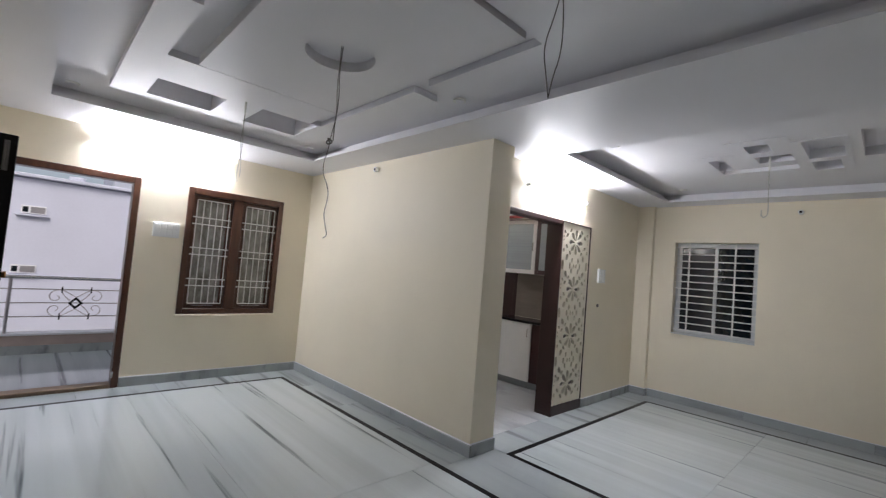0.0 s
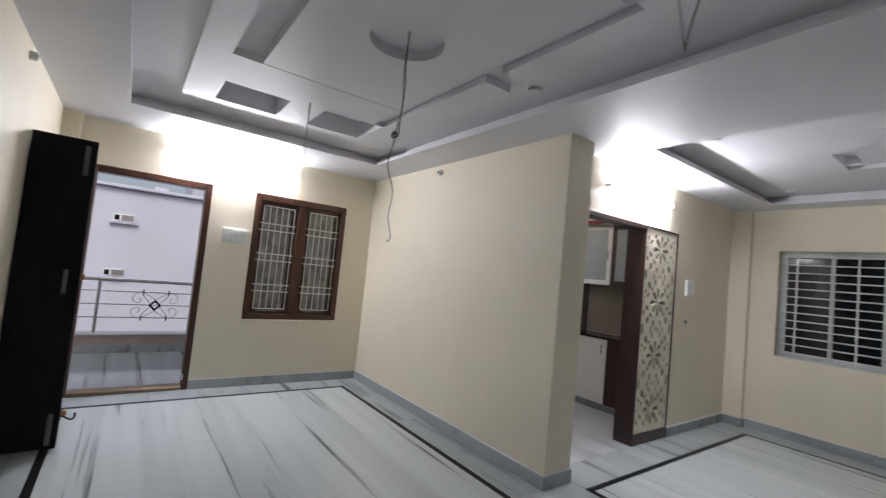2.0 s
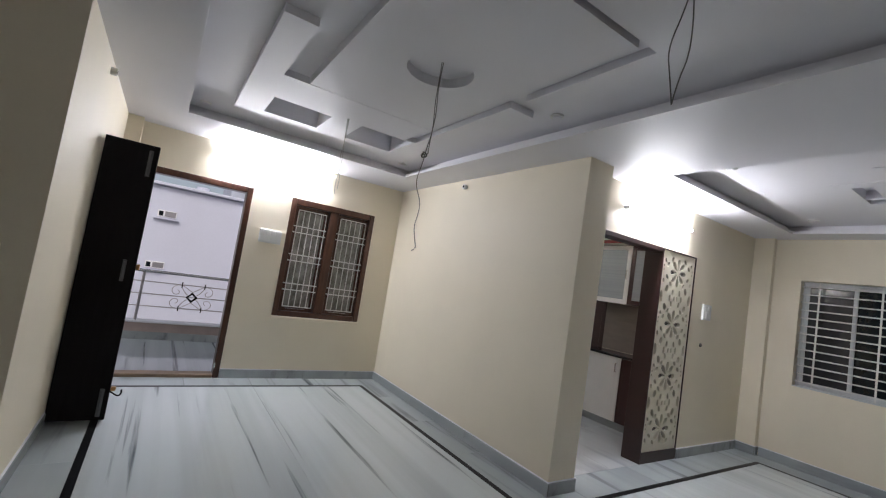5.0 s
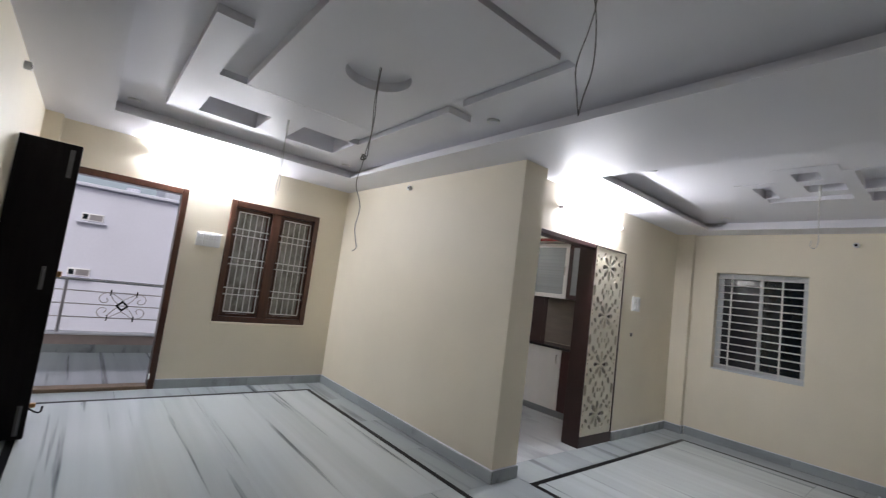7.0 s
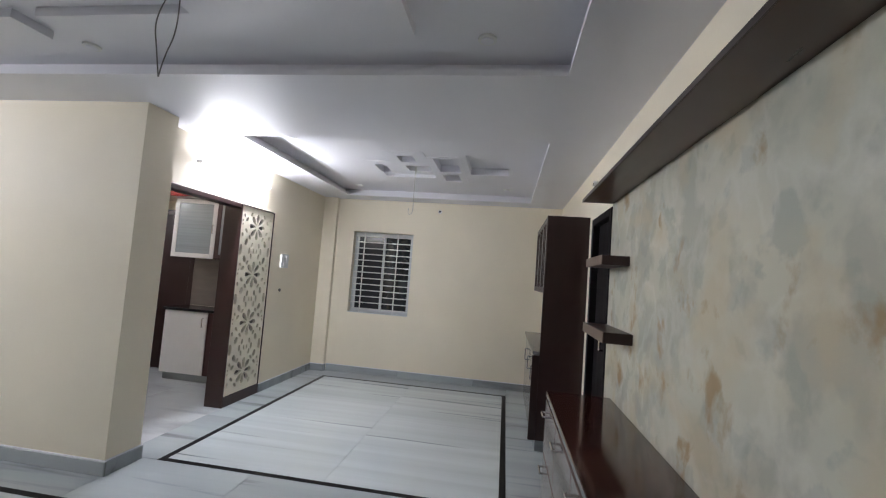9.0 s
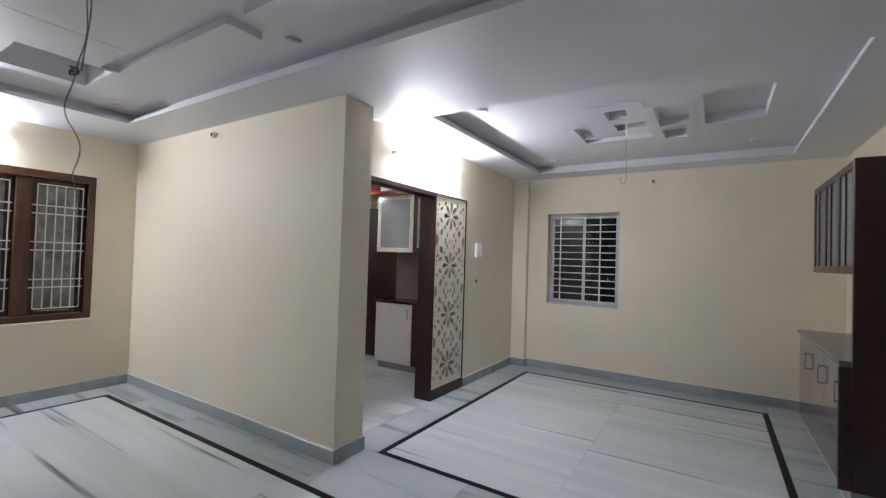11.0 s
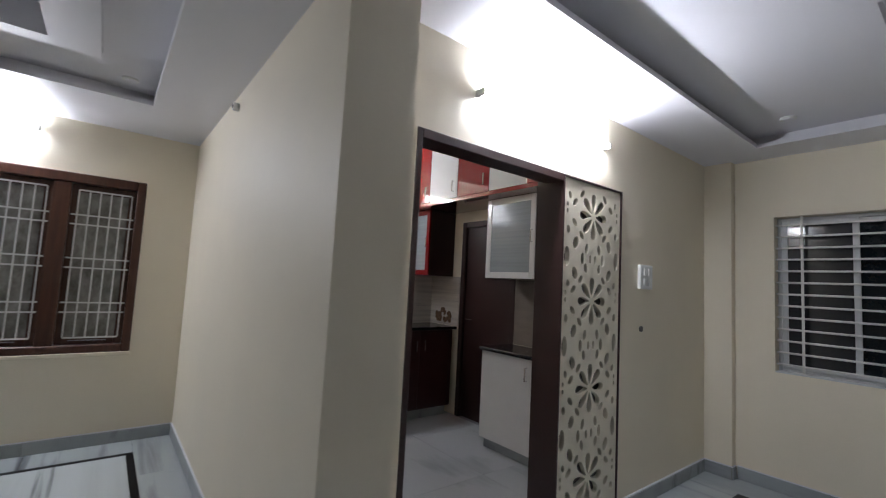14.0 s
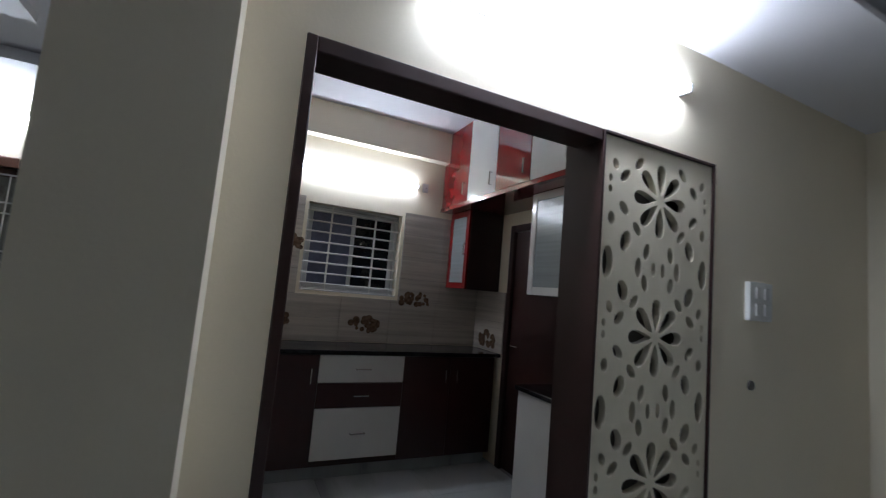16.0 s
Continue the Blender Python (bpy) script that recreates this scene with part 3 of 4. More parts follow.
me = carved_panel(0.60, 1.938, 0.03)
me.materials.clear()
me.materials.append(PANEL)
cp = new("carved_board", me)
cp.parent = screen
cp.matrix_local = pose(4.262 - 4.56, YK0 + 0.017 - 2.62, 0.105, 90, 0, 0)
tagged(cp, "cream lacquered board with flower cut-outs")

# ---- dining wall: console, marble laminate, shelves, tall unit ----
XE = 3.3
pan = structure("trim_marble_panel", boxes(((-0.6, YT, 0.1), (XE, YT + 0.018, 2.05)), bevel=0.002), BLOTCH, "grey green marble laminate panel with ochre blotches", "wall panel")
can = thing("canopy_shelf", (1.5, YT, 2.05), "dark wenge canopy shelf above the marble panel", "shelf")
GLOSSBROWN = mat("glossy dark brown laminate", (0.052, 0.021, 0.013), 0.3, vary=0.12, scale=2, stretch=(1.5, 6, 6), grain=60, coat=0.05)
part("board", boxes(((-0.6, YT, 2.046), (XE, -0.653, 2.066)), bevel=0.002), GLOSSBROWN, can)
part("front_strip", boxes(((-0.6, -0.6528, 2.045), (XE, -0.649, 2.067)), bevel=0.001), WENGE, can)
for z0, z1, xa in ((1.600, 1.655, 2.82), (1.167, 1.226, 2.70)):
    sh = thing("wall_shelf", (3.05, YT, z0), "short dark wenge wall shelf on the marble panel", "shelf", "wall shelves")
    part("board", boxes(((xa, YT + 0.018, z0), (3.30, -0.70, z1)), bevel=0.003), WENGE, sh)
    # light on the front face is put into a paler brown strip
    part("front_strip", boxes(((xa, -0.70, z0), (3.30, -0.696, z1)), bevel=0.001), mat("paler brown for the lit shelf front", (0.12, 0.075, 0.055), 0.3), sh)

con = thing("television_console", (1.6, -0.66, 0), "long glossy maroon television console with drawers", "console")
part("top", boxes(((-0.6, YT + 0.018, 0.755), (3.12, -0.46, 0.785)), bevel=0.004), MAROON, con)
part("body", boxes(((-0.6, YT + 0.018, 0.08), (3.10, -0.475, 0.753)), bevel=0.003), WENGE, con)
part("plinth", boxes(((-0.55, YT + 0.02, 0), (3.07, -0.52, 0.08))), SKIRT, con)
GREYLAM = mat("grey brown glossy laminate", (0.15, 0.115, 0.105), 0.14, vary=0.2, scale=2, stretch=(1, 1, 10), coat=0.5)
nd = 7
for i in range(nd):
    a, b = -0.58 + i * 3.66 / nd, -0.58 + (i + 1) * 3.66 / nd
    for z0, z1 in ((0.10, 0.42), (0.43, 0.745)):
        dr = part("drawer_front", boxes(((a + 0.004, -0.475, z0), (b - 0.004, -0.457, z1)), bevel=0.003), GREYLAM, con)
        m_, zz = b - 0.10, z1 - 0.07
        part("handle", rods(((m_ - 0.05, -0.43, zz), (m_ + 0.05, -0.43, zz), 0.006), ((m_ - 0.05, -0.457, zz), (m_ - 0.05, -0.43, zz), 0.006), ((m_ + 0.05, -0.457, zz), (m_ + 0.05, -0.43, zz), 0.006)), CHROME, dr)

sd = thing("door_3", (3.74, YT, 0), "dark closed door in a dark frame", "door", kind="structure")
part("frame", boxes(((3.36, YT - 0.1, 0), (3.42, YT + 0.012, 2.04)), ((3.98, YT - 0.1, 0), (4.04, YT + 0.012, 2.04)), ((3.42, YT - 0.1, 1.98), (3.98, YT + 0.012, 2.04)), bevel=0.004), BLACKDOOR, sd)
part("leaf", boxes(((3.42, YT - 0.08, 0.01), (3.98, YT - 0.04, 1.98)), bevel=0.003), BLACKDOOR, sd)

part("handle", rods(((3.50, YT + 0.02, 1.02), (3.50, YT + 0.02, 1.14), 0.008), ((3.50, YT - 0.04, 1.02), (3.50, YT + 0.02, 1.02), 0.007), ((3.50, YT - 0.04, 1.14), (3.50, YT + 0.02, 1.14), 0.007)), CHROME, sd)
tu = thing("crockery_unit", (4.9, -0.66, 0), "tall dark wenge crockery unit with glass doors and counter", "cabinet")
part("side_panel", boxes(((4.19, YT, 0.10), (4.215, -0.497, 2.085)), bevel=0.003), WENGE, tu)
part("base_side", boxes(((4.19, -0.497, 0.10), (4.215, -0.435, 0.83)), bevel=0.003), WENGE, tu)
part("base_body", boxes(((4.215, YT, 0.10), (5.75, -0.475, 0.83)), bevel=0.003), WENGE, tu)
part("counter", boxes(((4.216, YT + 0.001, 0.832), (5.77, -0.44, 0.862)), bevel=0.003), mat("grey granite counter", (0.16, 0.16, 0.16), 0.2, vary=0.3, scale=40), tu)
part("plinth", boxes(((4.22, YT, 0.0), (5.75, -0.50, 0.10))), SKIRT, tu)
part("upper_body", boxes(((4.215, YT, 1.385), (5.45, -0.522, 2.08)), bevel=0.003), WENGE, tu)
for i in range(3):
    a, b = 4.217 + i * 0.411, 4.217 + (i + 1) * 0.411 - 0.004
    dr = part("glass_door", boxes(((a, -0.52, 1.385), (a + 0.05, -0.50, 2.08)), ((b - 0.05, -0.52, 1.385), (b, -0.50, 2.08)), ((a + 0.05, -0.52, 1.385), (b - 0.05, -0.50, 1.435)), ((a + 0.05, -0.52, 2.03), (b - 0.05, -0.50, 2.08)), bevel=0.002), WENGE, tu)
    part("pane", boxes(((a + 0.05, -0.516, 1.435), (b - 0.05, -0.510, 2.03))), FROST, dr, "frosted grey pane")
    part("muntin", boxes(((a + 0.2, -0.509, 1.435), (a + 0.215, -0.500, 2.03))), WENGE, dr)
for i in range(3):
    a, b = 4.217 + i * 0.511, 4.217 + (i + 1) * 0.511 - 0.005
    dr = part("base_door", boxes(((a, -0.475, 0.11), (b, -0.457, 0.825)), bevel=0.002), GREYLAM, tu, "grey brown glossy base door")
    part("handle", rods(((a + 0.06, -0.43, 0.60), (a + 0.06, -0.43, 0.72), 0.006), ((a + 0.06, -0.457, 0.60), (a + 0.06, -0.43, 0.60), 0.006), ((a + 0.06, -0.457, 0.72), (a + 0.06, -0.43, 0.72), 0.006)), CHROME, dr)

# ---- tube lamps ----


def tube_lamp(x0, x1, wall_y, z, power):
    c = (x0 + x1) / 2
    ob = thing("tube_lamp", (c, wall_y, z), "white batten with lit fluorescent tube on the wall", "lamp", "wall tube lamps")
    part("batten", boxes(((x0 + 0.02, wall_y - 0.012, z - 0.012), (x1 - 0.02, wall_y, z + 0.012)), bevel=0.003), PVC, ob)
    for x, s in ((x0, 1), (x1, -1)):
        part("holder", boxes(((x, wall_y - 0.058, z - 0.018), (x + s * 0.018, wall_y, z + 0.018)), bevel=0.003), PVC, ob)
    part("tube", rods(((x0 + 0.018, wall_y - 0.042, z), (x1 - 0.018, wall_y - 0.042, z), 0.0145), sides=12), glow("lit fluorescent tube", TUBE_COLOR, power), ob, "glowing white glass tube", smooth=False)
    return ob


tube_lamp(0.57, 1.77, YD, 2.39, LIVING_TUBE)
tube_lamp(3.55, 4.645, YK0, 2.30, DINING_TUBE)
tube_lamp(3.49, 4.585, KB, 2.395, KITCHEN_TUBE)

# ---- switches, sockets, small fittings ----


def switch_plate(at, w, h, axis, rows, label):
    ob = thing("switch_plate", at, label, "switch", "white switch plates")
    x, y, z = at
    part("plate", boxes(((x - w / 2, y - 0.024, z - h / 2), (x + w / 2, y, z + h / 2)), bevel=0.004), PVC, ob)
    for i in range(rows):
        for j in range(2):
            u, v = x + (i - (rows - 1) / 2) * w / (rows + 0.6), z + (0.5 - j) * h * 0.42
            part("rocker", boxes(((u - w * 0.09, y - 0.031, v - h * 0.15), (u + w * 0.09, y - 0.024, v + h * 0.15)), bevel=0.002), PVC if j else WLAM, ob)
    return ob


switch_plate((1.235, YD, 1.60), 0.24, 0.15, "y", 4, "wide white switch board beside the main door")
switch_plate((5.178, YK0, 1.51), 0.165, 0.165, "y", 2, "white switch plate with socket beside the screen")
hole = thing("wall_socket_hole", (5.147, YK0, 1.157), "small dark unfinished outlet in the wall", "outlet")
part("ring", rods(((5.147, YK0, 1.157), (5.147, YK0 - 0.008, 1.157), 0.02), sides=14), mat("dull grey plastic", (0.12, 0.11, 0.1), 0.5), hole)


def round_outlet(at, way, label):
    ob = thing("conduit_outlet", at, label, "outlet", "round conduit outlets")
    a, d = Vector(at), Vector(way)
    part("cup", rods((a, a + d * 0.035, 0.026), sides=14), PVC, ob, smooth=False)
    part("core", rods((a + d * 0.035, a + d * 0.037, 0.014), sides=12), INLAY, ob)


round_outlet((XP0, 3.947, 2.43), (-1, 0, 0), "white round conduit outlet high on the partition")
round_outlet((XW, 0.826, 2.385), (-1, 0, 0), "white round conduit outlet above the dining window")
round_outlet((XL, 3.80, 2.43), (1, 0, 0), "white round conduit outlet high beside the door")
jb = thing("junction_box", (4.66, KB, 2.40), "small white junction box beside the kitchen tube lamp", "junction box")
part("cover", boxes(((4.635, KB - 0.03, 2.36), (4.685, KB, 2.44)), bevel=0.004), PVC, jb)
part("screw", rods(((4.66, KB - 0.030, 2.40), (4.66, KB - 0.032, 2.40), 0.005)), DULL, jb)
round_outlet((3.95, YT, 2.33), (0, 1, 0), "small round conduit outlet above the dark door")


def downlight(x, y, z=ZT):
    ob = thing("downlight_cap", (x, y, z), "unlit round white downlight cap in the tray", "downlight", "downlight caps")
    part("rim", rods(((x, y, z), (x, y, z - 0.012), 0.045), sides=20), PVC, ob)
    part("lens", rods(((x, y, z - 0.012), (x, y, z - 0.016), 0.03), sides=18), WHITE, ob)


for x, y in ((0.34, 4.45), (2.26, 2.22), (2.26, 4.45), (2.22, 0.0), (3.75, 1.80), (5.7, 1.85), (5.6, -0.1), (3.7, -0.2)):
    downlight(x, y)

# ---- hanging cables ----
w1 = thing("hanging_cable", (1.33, 2.2, ZT), "grey twisted lamp cable hanging from the round recess", "cable")
cable("strand", [(1.35, 2.25, ZT), (1.345, 2.24, 2.5), (1.325, 2.21, 2.35), (1.335, 2.2, 2.2), (1.30, 2.175, 2.08), (1.29, 2.17, 2.0), (1.25, 2.15, 1.88), (1.33, 2.20, 1.80), (1.32, 2.19, 1.72), (1.29, 2.16, 1.66), (1.33, 2.19, 1.58), (1.34, 2.19, 1.55), (1.30, 2.16, 1.535)], 0.0022, WIRE, w1)
cable("strand", [(1.36, 2.25, ZT), (1.35, 2.25, 2.45), (1.345, 2.21, 2.3), (1.32, 2.19, 2.12), (1.31, 2.17, 2.05)], 0.0026, WIRE, w1)
cable("knot", [(1.275, 2.16, 2.05), (1.30, 2.18, 2.06), (1.30, 2.15, 2.03), (1.27, 2.17, 2.02), (1.29, 2.18, 2.06), (1.28, 2.15, 2.03)], 0.004, WIRE, w1)
w2 = thing("hanging_cable", (1.31, 0.86, ZT), "grey cable loop hanging from the fan point", "cable")
cable("strand", [(1.33, 0.88, ZT), (1.32, 0.87, 2.5), (1.335, 0.85, 2.36), (1.32, 0.865, 2.24), (1.295, 0.885, 2.13), (1.30, 0.872, 2.05), (1.307, 0.862, 1.968)], 0.0019, WIRE, w2)
cable("strand", [(1.33, 0.88, ZT), (1.30, 0.895, 2.5), (1.325, 0.85, 2.34), (1.33, 0.84, 2.2), (1.325, 0.84, 2.1), (1.312, 0.856, 2.03), (1.307, 0.862, 1.968)], 0.0019, WIRE, w2)
w3 = thing("hanging_cable", (1.29, 3.52, ZT), "thin pale cable hanging from the ceiling pocket", "cable")
cable("strand", [(1.29, 3.52, ZT), (1.285, 3.52, 2.4), (1.30, 3.52, 2.2), (1.27, 3.52, 2.0), (1.29, 3.53, 1.95)], 0.002, PALEWIRE, w3)
cable("strand", [(1.295, 3.525, ZT), (1.30, 3.53, 2.4), (1.275, 3.53, 2.25), (1.31, 3.53, 2.08), (1.30, 3.53, 1.99)], 0.002, PALEWIRE, w3)
part("sleeve", rods(((1.29, 3.52, ZT - 0.045), (1.29, 3.52, 2.47), 0.008)), PVC, w3)
w4 = thing("hanging_cable", (4.66, 0.86, ZT), "pale cable with a hooked end at the dining lamp point", "cable")
part("sleeve", rods(((4.66, 0.86, ZT + 0.075), (4.66, 0.86, 2.50), 0.009)), PVC, w4)
cable("strand", [(4.66, 0.86, 2.56), (4.65, 0.86, 2.4), (4.64, 0.855, 2.2), (4.62, 0.85, 2.12), (4.6, 0.87, 2.08), (4.6, 0.90, 2.10), (4.6, 0.89, 2.15)], 0.003, PALEWIRE, w4)

# ---- kitchen ----
kc = thing("kitchen_base_cabinet", (4.2, 4.93, 0), "dark maroon kitchen base cabinets with white drawers", "cabinet")
part("body", boxes(((3.105, 4.72, 0.10), (5.28, KB - 0.002, 0.905)), bevel=0.003), WENGE, kc)
part("plinth", boxes(((3.105, 4.76, 0), (5.26, KB - 0.002, 0.10))), SKIRT, kc)
for a, b, z0, z1, m_, nm in (
    (3.772, 4.431, 0.70, 0.90, WLAM, "drawer_front"), (3.772, 4.431, 0.518, 0.694, SATIN, "drawer_front"), (3.772, 4.431, 0.147, 0.512, WLAM, "drawer_front"),
    (4.436, 4.85, 0.11, 0.90, SATIN, "door_front"), (4.854, 5.275, 0.11, 0.90, SATIN, "door_front"), (3.36, 3.767, 0.11, 0.90, SATIN, "door_front"),
):
    fr = part(nm, boxes(((a, 4.70, z0), (b, 4.72, z1)), bevel=0.002), m_, kc, "white laminate front" if m_ is WLAM else "dark maroon laminate front")
    c, zz = (a + b) / 2, (z0 + z1) / 2
    if nm == "drawer_front":
        part("handle", rods(((c - 0.055, 4.675, zz), (c + 0.055, 4.675, zz), 0.006), ((c - 0.055, 4.70, zz), (c - 0.055, 4.675, zz), 0.005), ((c + 0.055, 4.70, zz), (c + 0.055, 4.675, zz), 0.005)), CHROME, fr)
    else:
        hx = b - 0.05 if a < 4.5 else a + 0.05
        part("handle", rods(((hx, 4.675, 0.70), (hx, 4.675, 0.80), 0.006), ((hx, 4.70, 0.70), (hx, 4.675, 0.70), 0.005), ((hx, 4.70, 0.80), (hx, 4.675, 0.80), 0.005)), CHROME, fr)
wt = thing("kitchen_worktop", (4.2, 4.93, 0.907), "polished black granite kitchen worktop", "worktop")
part("slab", boxes(((3.105, 4.685, 0.907), (KR - 0.002, KB - 0.014, 0.937)), bevel=0.004), GRANITE, wt)

loft = thing("loft_cabinet", (5.1, 4.1, 2.2), "glossy red and white loft cabinets under the kitchen ceiling", "cabinet")
part("carcass", boxes(((4.87, 2.70, 2.235), (KR - 0.002, 5.078, ZK - 0.003)), ((4.87, 5.078, 2.235), (KR - 0.002, KB - 0.002, 2.663))), RED, loft)
part("bottom_rail", boxes(((4.84, 2.70, 2.195), (KR - 0.002, KB - 0.014, 2.233)), bevel=0.003), RED, loft)
for a, b, z1, m_ in ((4.675, KB - 0.014, 2.66, RED), (4.675, 5.075, ZK - 0.004, RED), (4.228, 4.671, ZK - 0.004, WLAM), (3.79, 4.224, ZK - 0.004, RED), (3.35, 3.786, ZK - 0.004, WLAM), (2.91, 3.346, ZK - 0.004, RED)):
    z0 = 2.237
    if z1 < 2.7:
        a = 5.079
    fr = part("door_front", boxes(((4.85, a, z0), (4.869, b, z1)), bevel=0.002), m_, loft, "white laminate front" if m_ is WLAM else "red laminate front")
    if z1 > 2.7:
        hy = a + 0.05
        part("handle", rods(((4.825, hy, 2.30), (4.825, hy, 2.40), 0.006), ((4.85, hy, 2.30), (4.825, hy, 2.30), 0.005), ((4.85, hy, 2.40), (4.825, hy, 2.40), 0.005)), CHROME, fr)


def glass_front(parent, x, y0, y1, z0, z1, rim, rim_label):
    """A framed frosted door whose face looks towards lower x."""
    w = 0.055
    fr = part("glass_door", boxes(((x, y0, z0), (x + 0.02, y0 + w, z1)), ((x, y1 - w, z0), (x + 0.02, y1, z1)), ((x, y0 + w, z0), (x + 0.02, y1 - w, z0 + w)), ((x, y0 + w, z1 - w), (x + 0.02, y1 - w, z1)), bevel=0.002), rim, parent, rim_label)
    part("pane", boxes(((x + 0.006, y0 + w, z0 + w), (x + 0.012, y1 - w, z1 - w))), FROST, fr, "frosted ribbed pane")
    part("handle", rods(((x - 0.025, y0 + 0.03, (z0 + z1) / 2 - 0.05), (x - 0.025, y0 + 0.03, (z0 + z1) / 2 + 0.05), 0.006), ((x, y0 + 0.03, (z0 + z1) / 2 - 0.05), (x - 0.025, y0 + 0.03, (z0 + z1) / 2 - 0.05), 0.005), ((x, y0 + 0.03, (z0 + z1) / 2 + 0.05), (x - 0.025, y0 + 0.03, (z0 + z1) / 2 + 0.05), 0.005)), CHROME, fr)


uc = thing("wall_cabinet", (5.15, 5.0, 1.48), "dark wall cabinet with red framed frosted door", "cabinet")
part("carcass", boxes(((4.985, 4.80, 1.48), (KR - 0.002, KB - 0.014, 2.192)), bevel=0.003), WENGE, uc)
glass_front(uc, 4.965, 4.80, KB - 0.014, 1.48, 2.192, RED, "red framed door")

pu = thing("pantry_base_unit", (5.14, 3.3, 0), "white and maroon base unit beside the kitchen doorway", "cabinet")
part("body", boxes(((4.955, 2.74, 0.09), (KR - 0.002, 3.865, 0.83)), bevel=0.003), WENGE, pu)
part("plinth", boxes(((4.985, 2.76, 0), (KR - 0.002, 3.85, 0.09))), SKIRT, pu)
for a, b, m_ in ((3.30, 3.865, WLAM), (2.745, 3.295, SATIN)):
    fr = part("door_front", boxes(((4.935, a, 0.092), (4.955, b, 0.828)), bevel=0.002), m_, pu, "white laminate front" if m_ is WLAM else "dark maroon front")
    hy = a + 0.05
    part("handle", rods(((4.91, hy, 0.66), (4.91, hy, 0.76), 0.006), ((4.935, hy, 0.66), (4.91, hy, 0.66), 0.005), ((4.935, hy, 0.76), (4.91, hy, 0.76), 0.005)), CHROME, fr)
pw = thing("pantry_worktop", (5.14, 3.3, 0.832), "black granite top on the pantry unit", "worktop")
part("slab", boxes(((4.915, 2.735, 0.832), (KR - 0.002, 3.885, 0.862)), bevel=0.004), GRANITE, pw)
pc = thing("pantry_wall_cabinet", (5.14, 3.3, 1.47), "wall cabinet with white and red framed frosted doors", "cabinet")
part("carcass", boxes(((5.03, 2.74, 1.47), (KR - 0.002, 3.95, 2.192)), bevel=0.003), WENGE, pc)
glass_front(pc, 5.01, 3.375, 3.95, 1.47, 2.192, WLAM, "white framed door")
glass_front(pc, 5.01, 2.745, 3.37, 1.47, 2.192, SATIN, "maroon framed door")

structure("trim_pantry_back", boxes(((KR - 0.008, 2.74, 0.864), (KR - 0.001, 3.855, 1.468))), mat("taupe laminate back panel", (0.20, 0.17, 0.145), 0.3, vary=0.12, scale=3, stretch=(1, 1, 6)), "taupe laminate panel between pantry units", "wall panel")
kdoor = thing("door_4", (KR, 4.26, 0), "dark brown closed kitchen side door", "door", kind="structure")
part("frame", boxes(((KR - 0.01, 3.86, 0), (KR + 0.1, 3.92, 2.08)), ((KR - 0.01, 4.60, 0), (KR + 0.1, 4.66, 2.08)), ((KR - 0.01, 3.92, 2.02), (KR + 0.1, 4.60, 2.08)), bevel=0.004), WENGE, kdoor)
part("leaf", boxes(((KR + 0.02, 3.92, 0.01), (KR + 0.06, 4.60, 2.02)), bevel=0.003), WENGE, kdoor)
part("handle", rods(((KR - 0.01, 4.54, 1.03), (KR - 0.01, 4.44, 1.03), 0.008), ((KR + 0.02, 4.54, 1.03), (KR - 0.01, 4.54, 1.03), 0.008)), CHROME, kdoor)

# ---- balcony and the building opposite ----
structure("balcony_floor", boxes(((-1.2, YD + 0.2, -0.12), (2.8, 7.40, -0.02))), MARBLE, "pale marble balcony floor", "floor")
structure("balcony_parapet", boxes(((-1.2, 7.40, -0.12), (2.8, 7.55, 0.205)), bevel=0.005), PINK, "low pinkish parapet", "parapet")
structure("balcony_coping", boxes(((-1.2, 7.38, 0.207), (2.8, 7.57, 0.232)), bevel=0.004), WHITE, "white coping on the parapet", "coping")
# shadow band at the parapet foot, built as a darker grey strip
structure("baseboard_parapet", boxes(((-1.2, 7.386, -0.02), (2.8, 7.398, 0.085)), bevel=0.002), SKIRT, "grey strip for the shadow band along the parapet foot", "skirting")
rail = thing("balcony_railing", (0.6, 7.45, 0.232), "steel balcony railing with scroll flower ornament", "railing")
part("top_rail", rods(((-1.2, 7.45, 0.915), (2.8, 7.45, 0.915), 0.021), sides=12), CHROME, rail)
STEEL = mat("dull railing steel", (0.36, 0.34, 0.36), 0.4, metal=0.6, vary=0.15)
for z in (0.43, 0.60, 0.77):
    part("rail_bar", rods(((-1.2, 7.45, z), (2.8, 7.45, z), 0.007)), STEEL, rail)
for x in (-1.15, 0.10, 1.45, 2.7):
    part("post", rods(((x, 7.45, 0.232), (x, 7.45, 0.90), 0.017), sides=10), STEEL, rail)
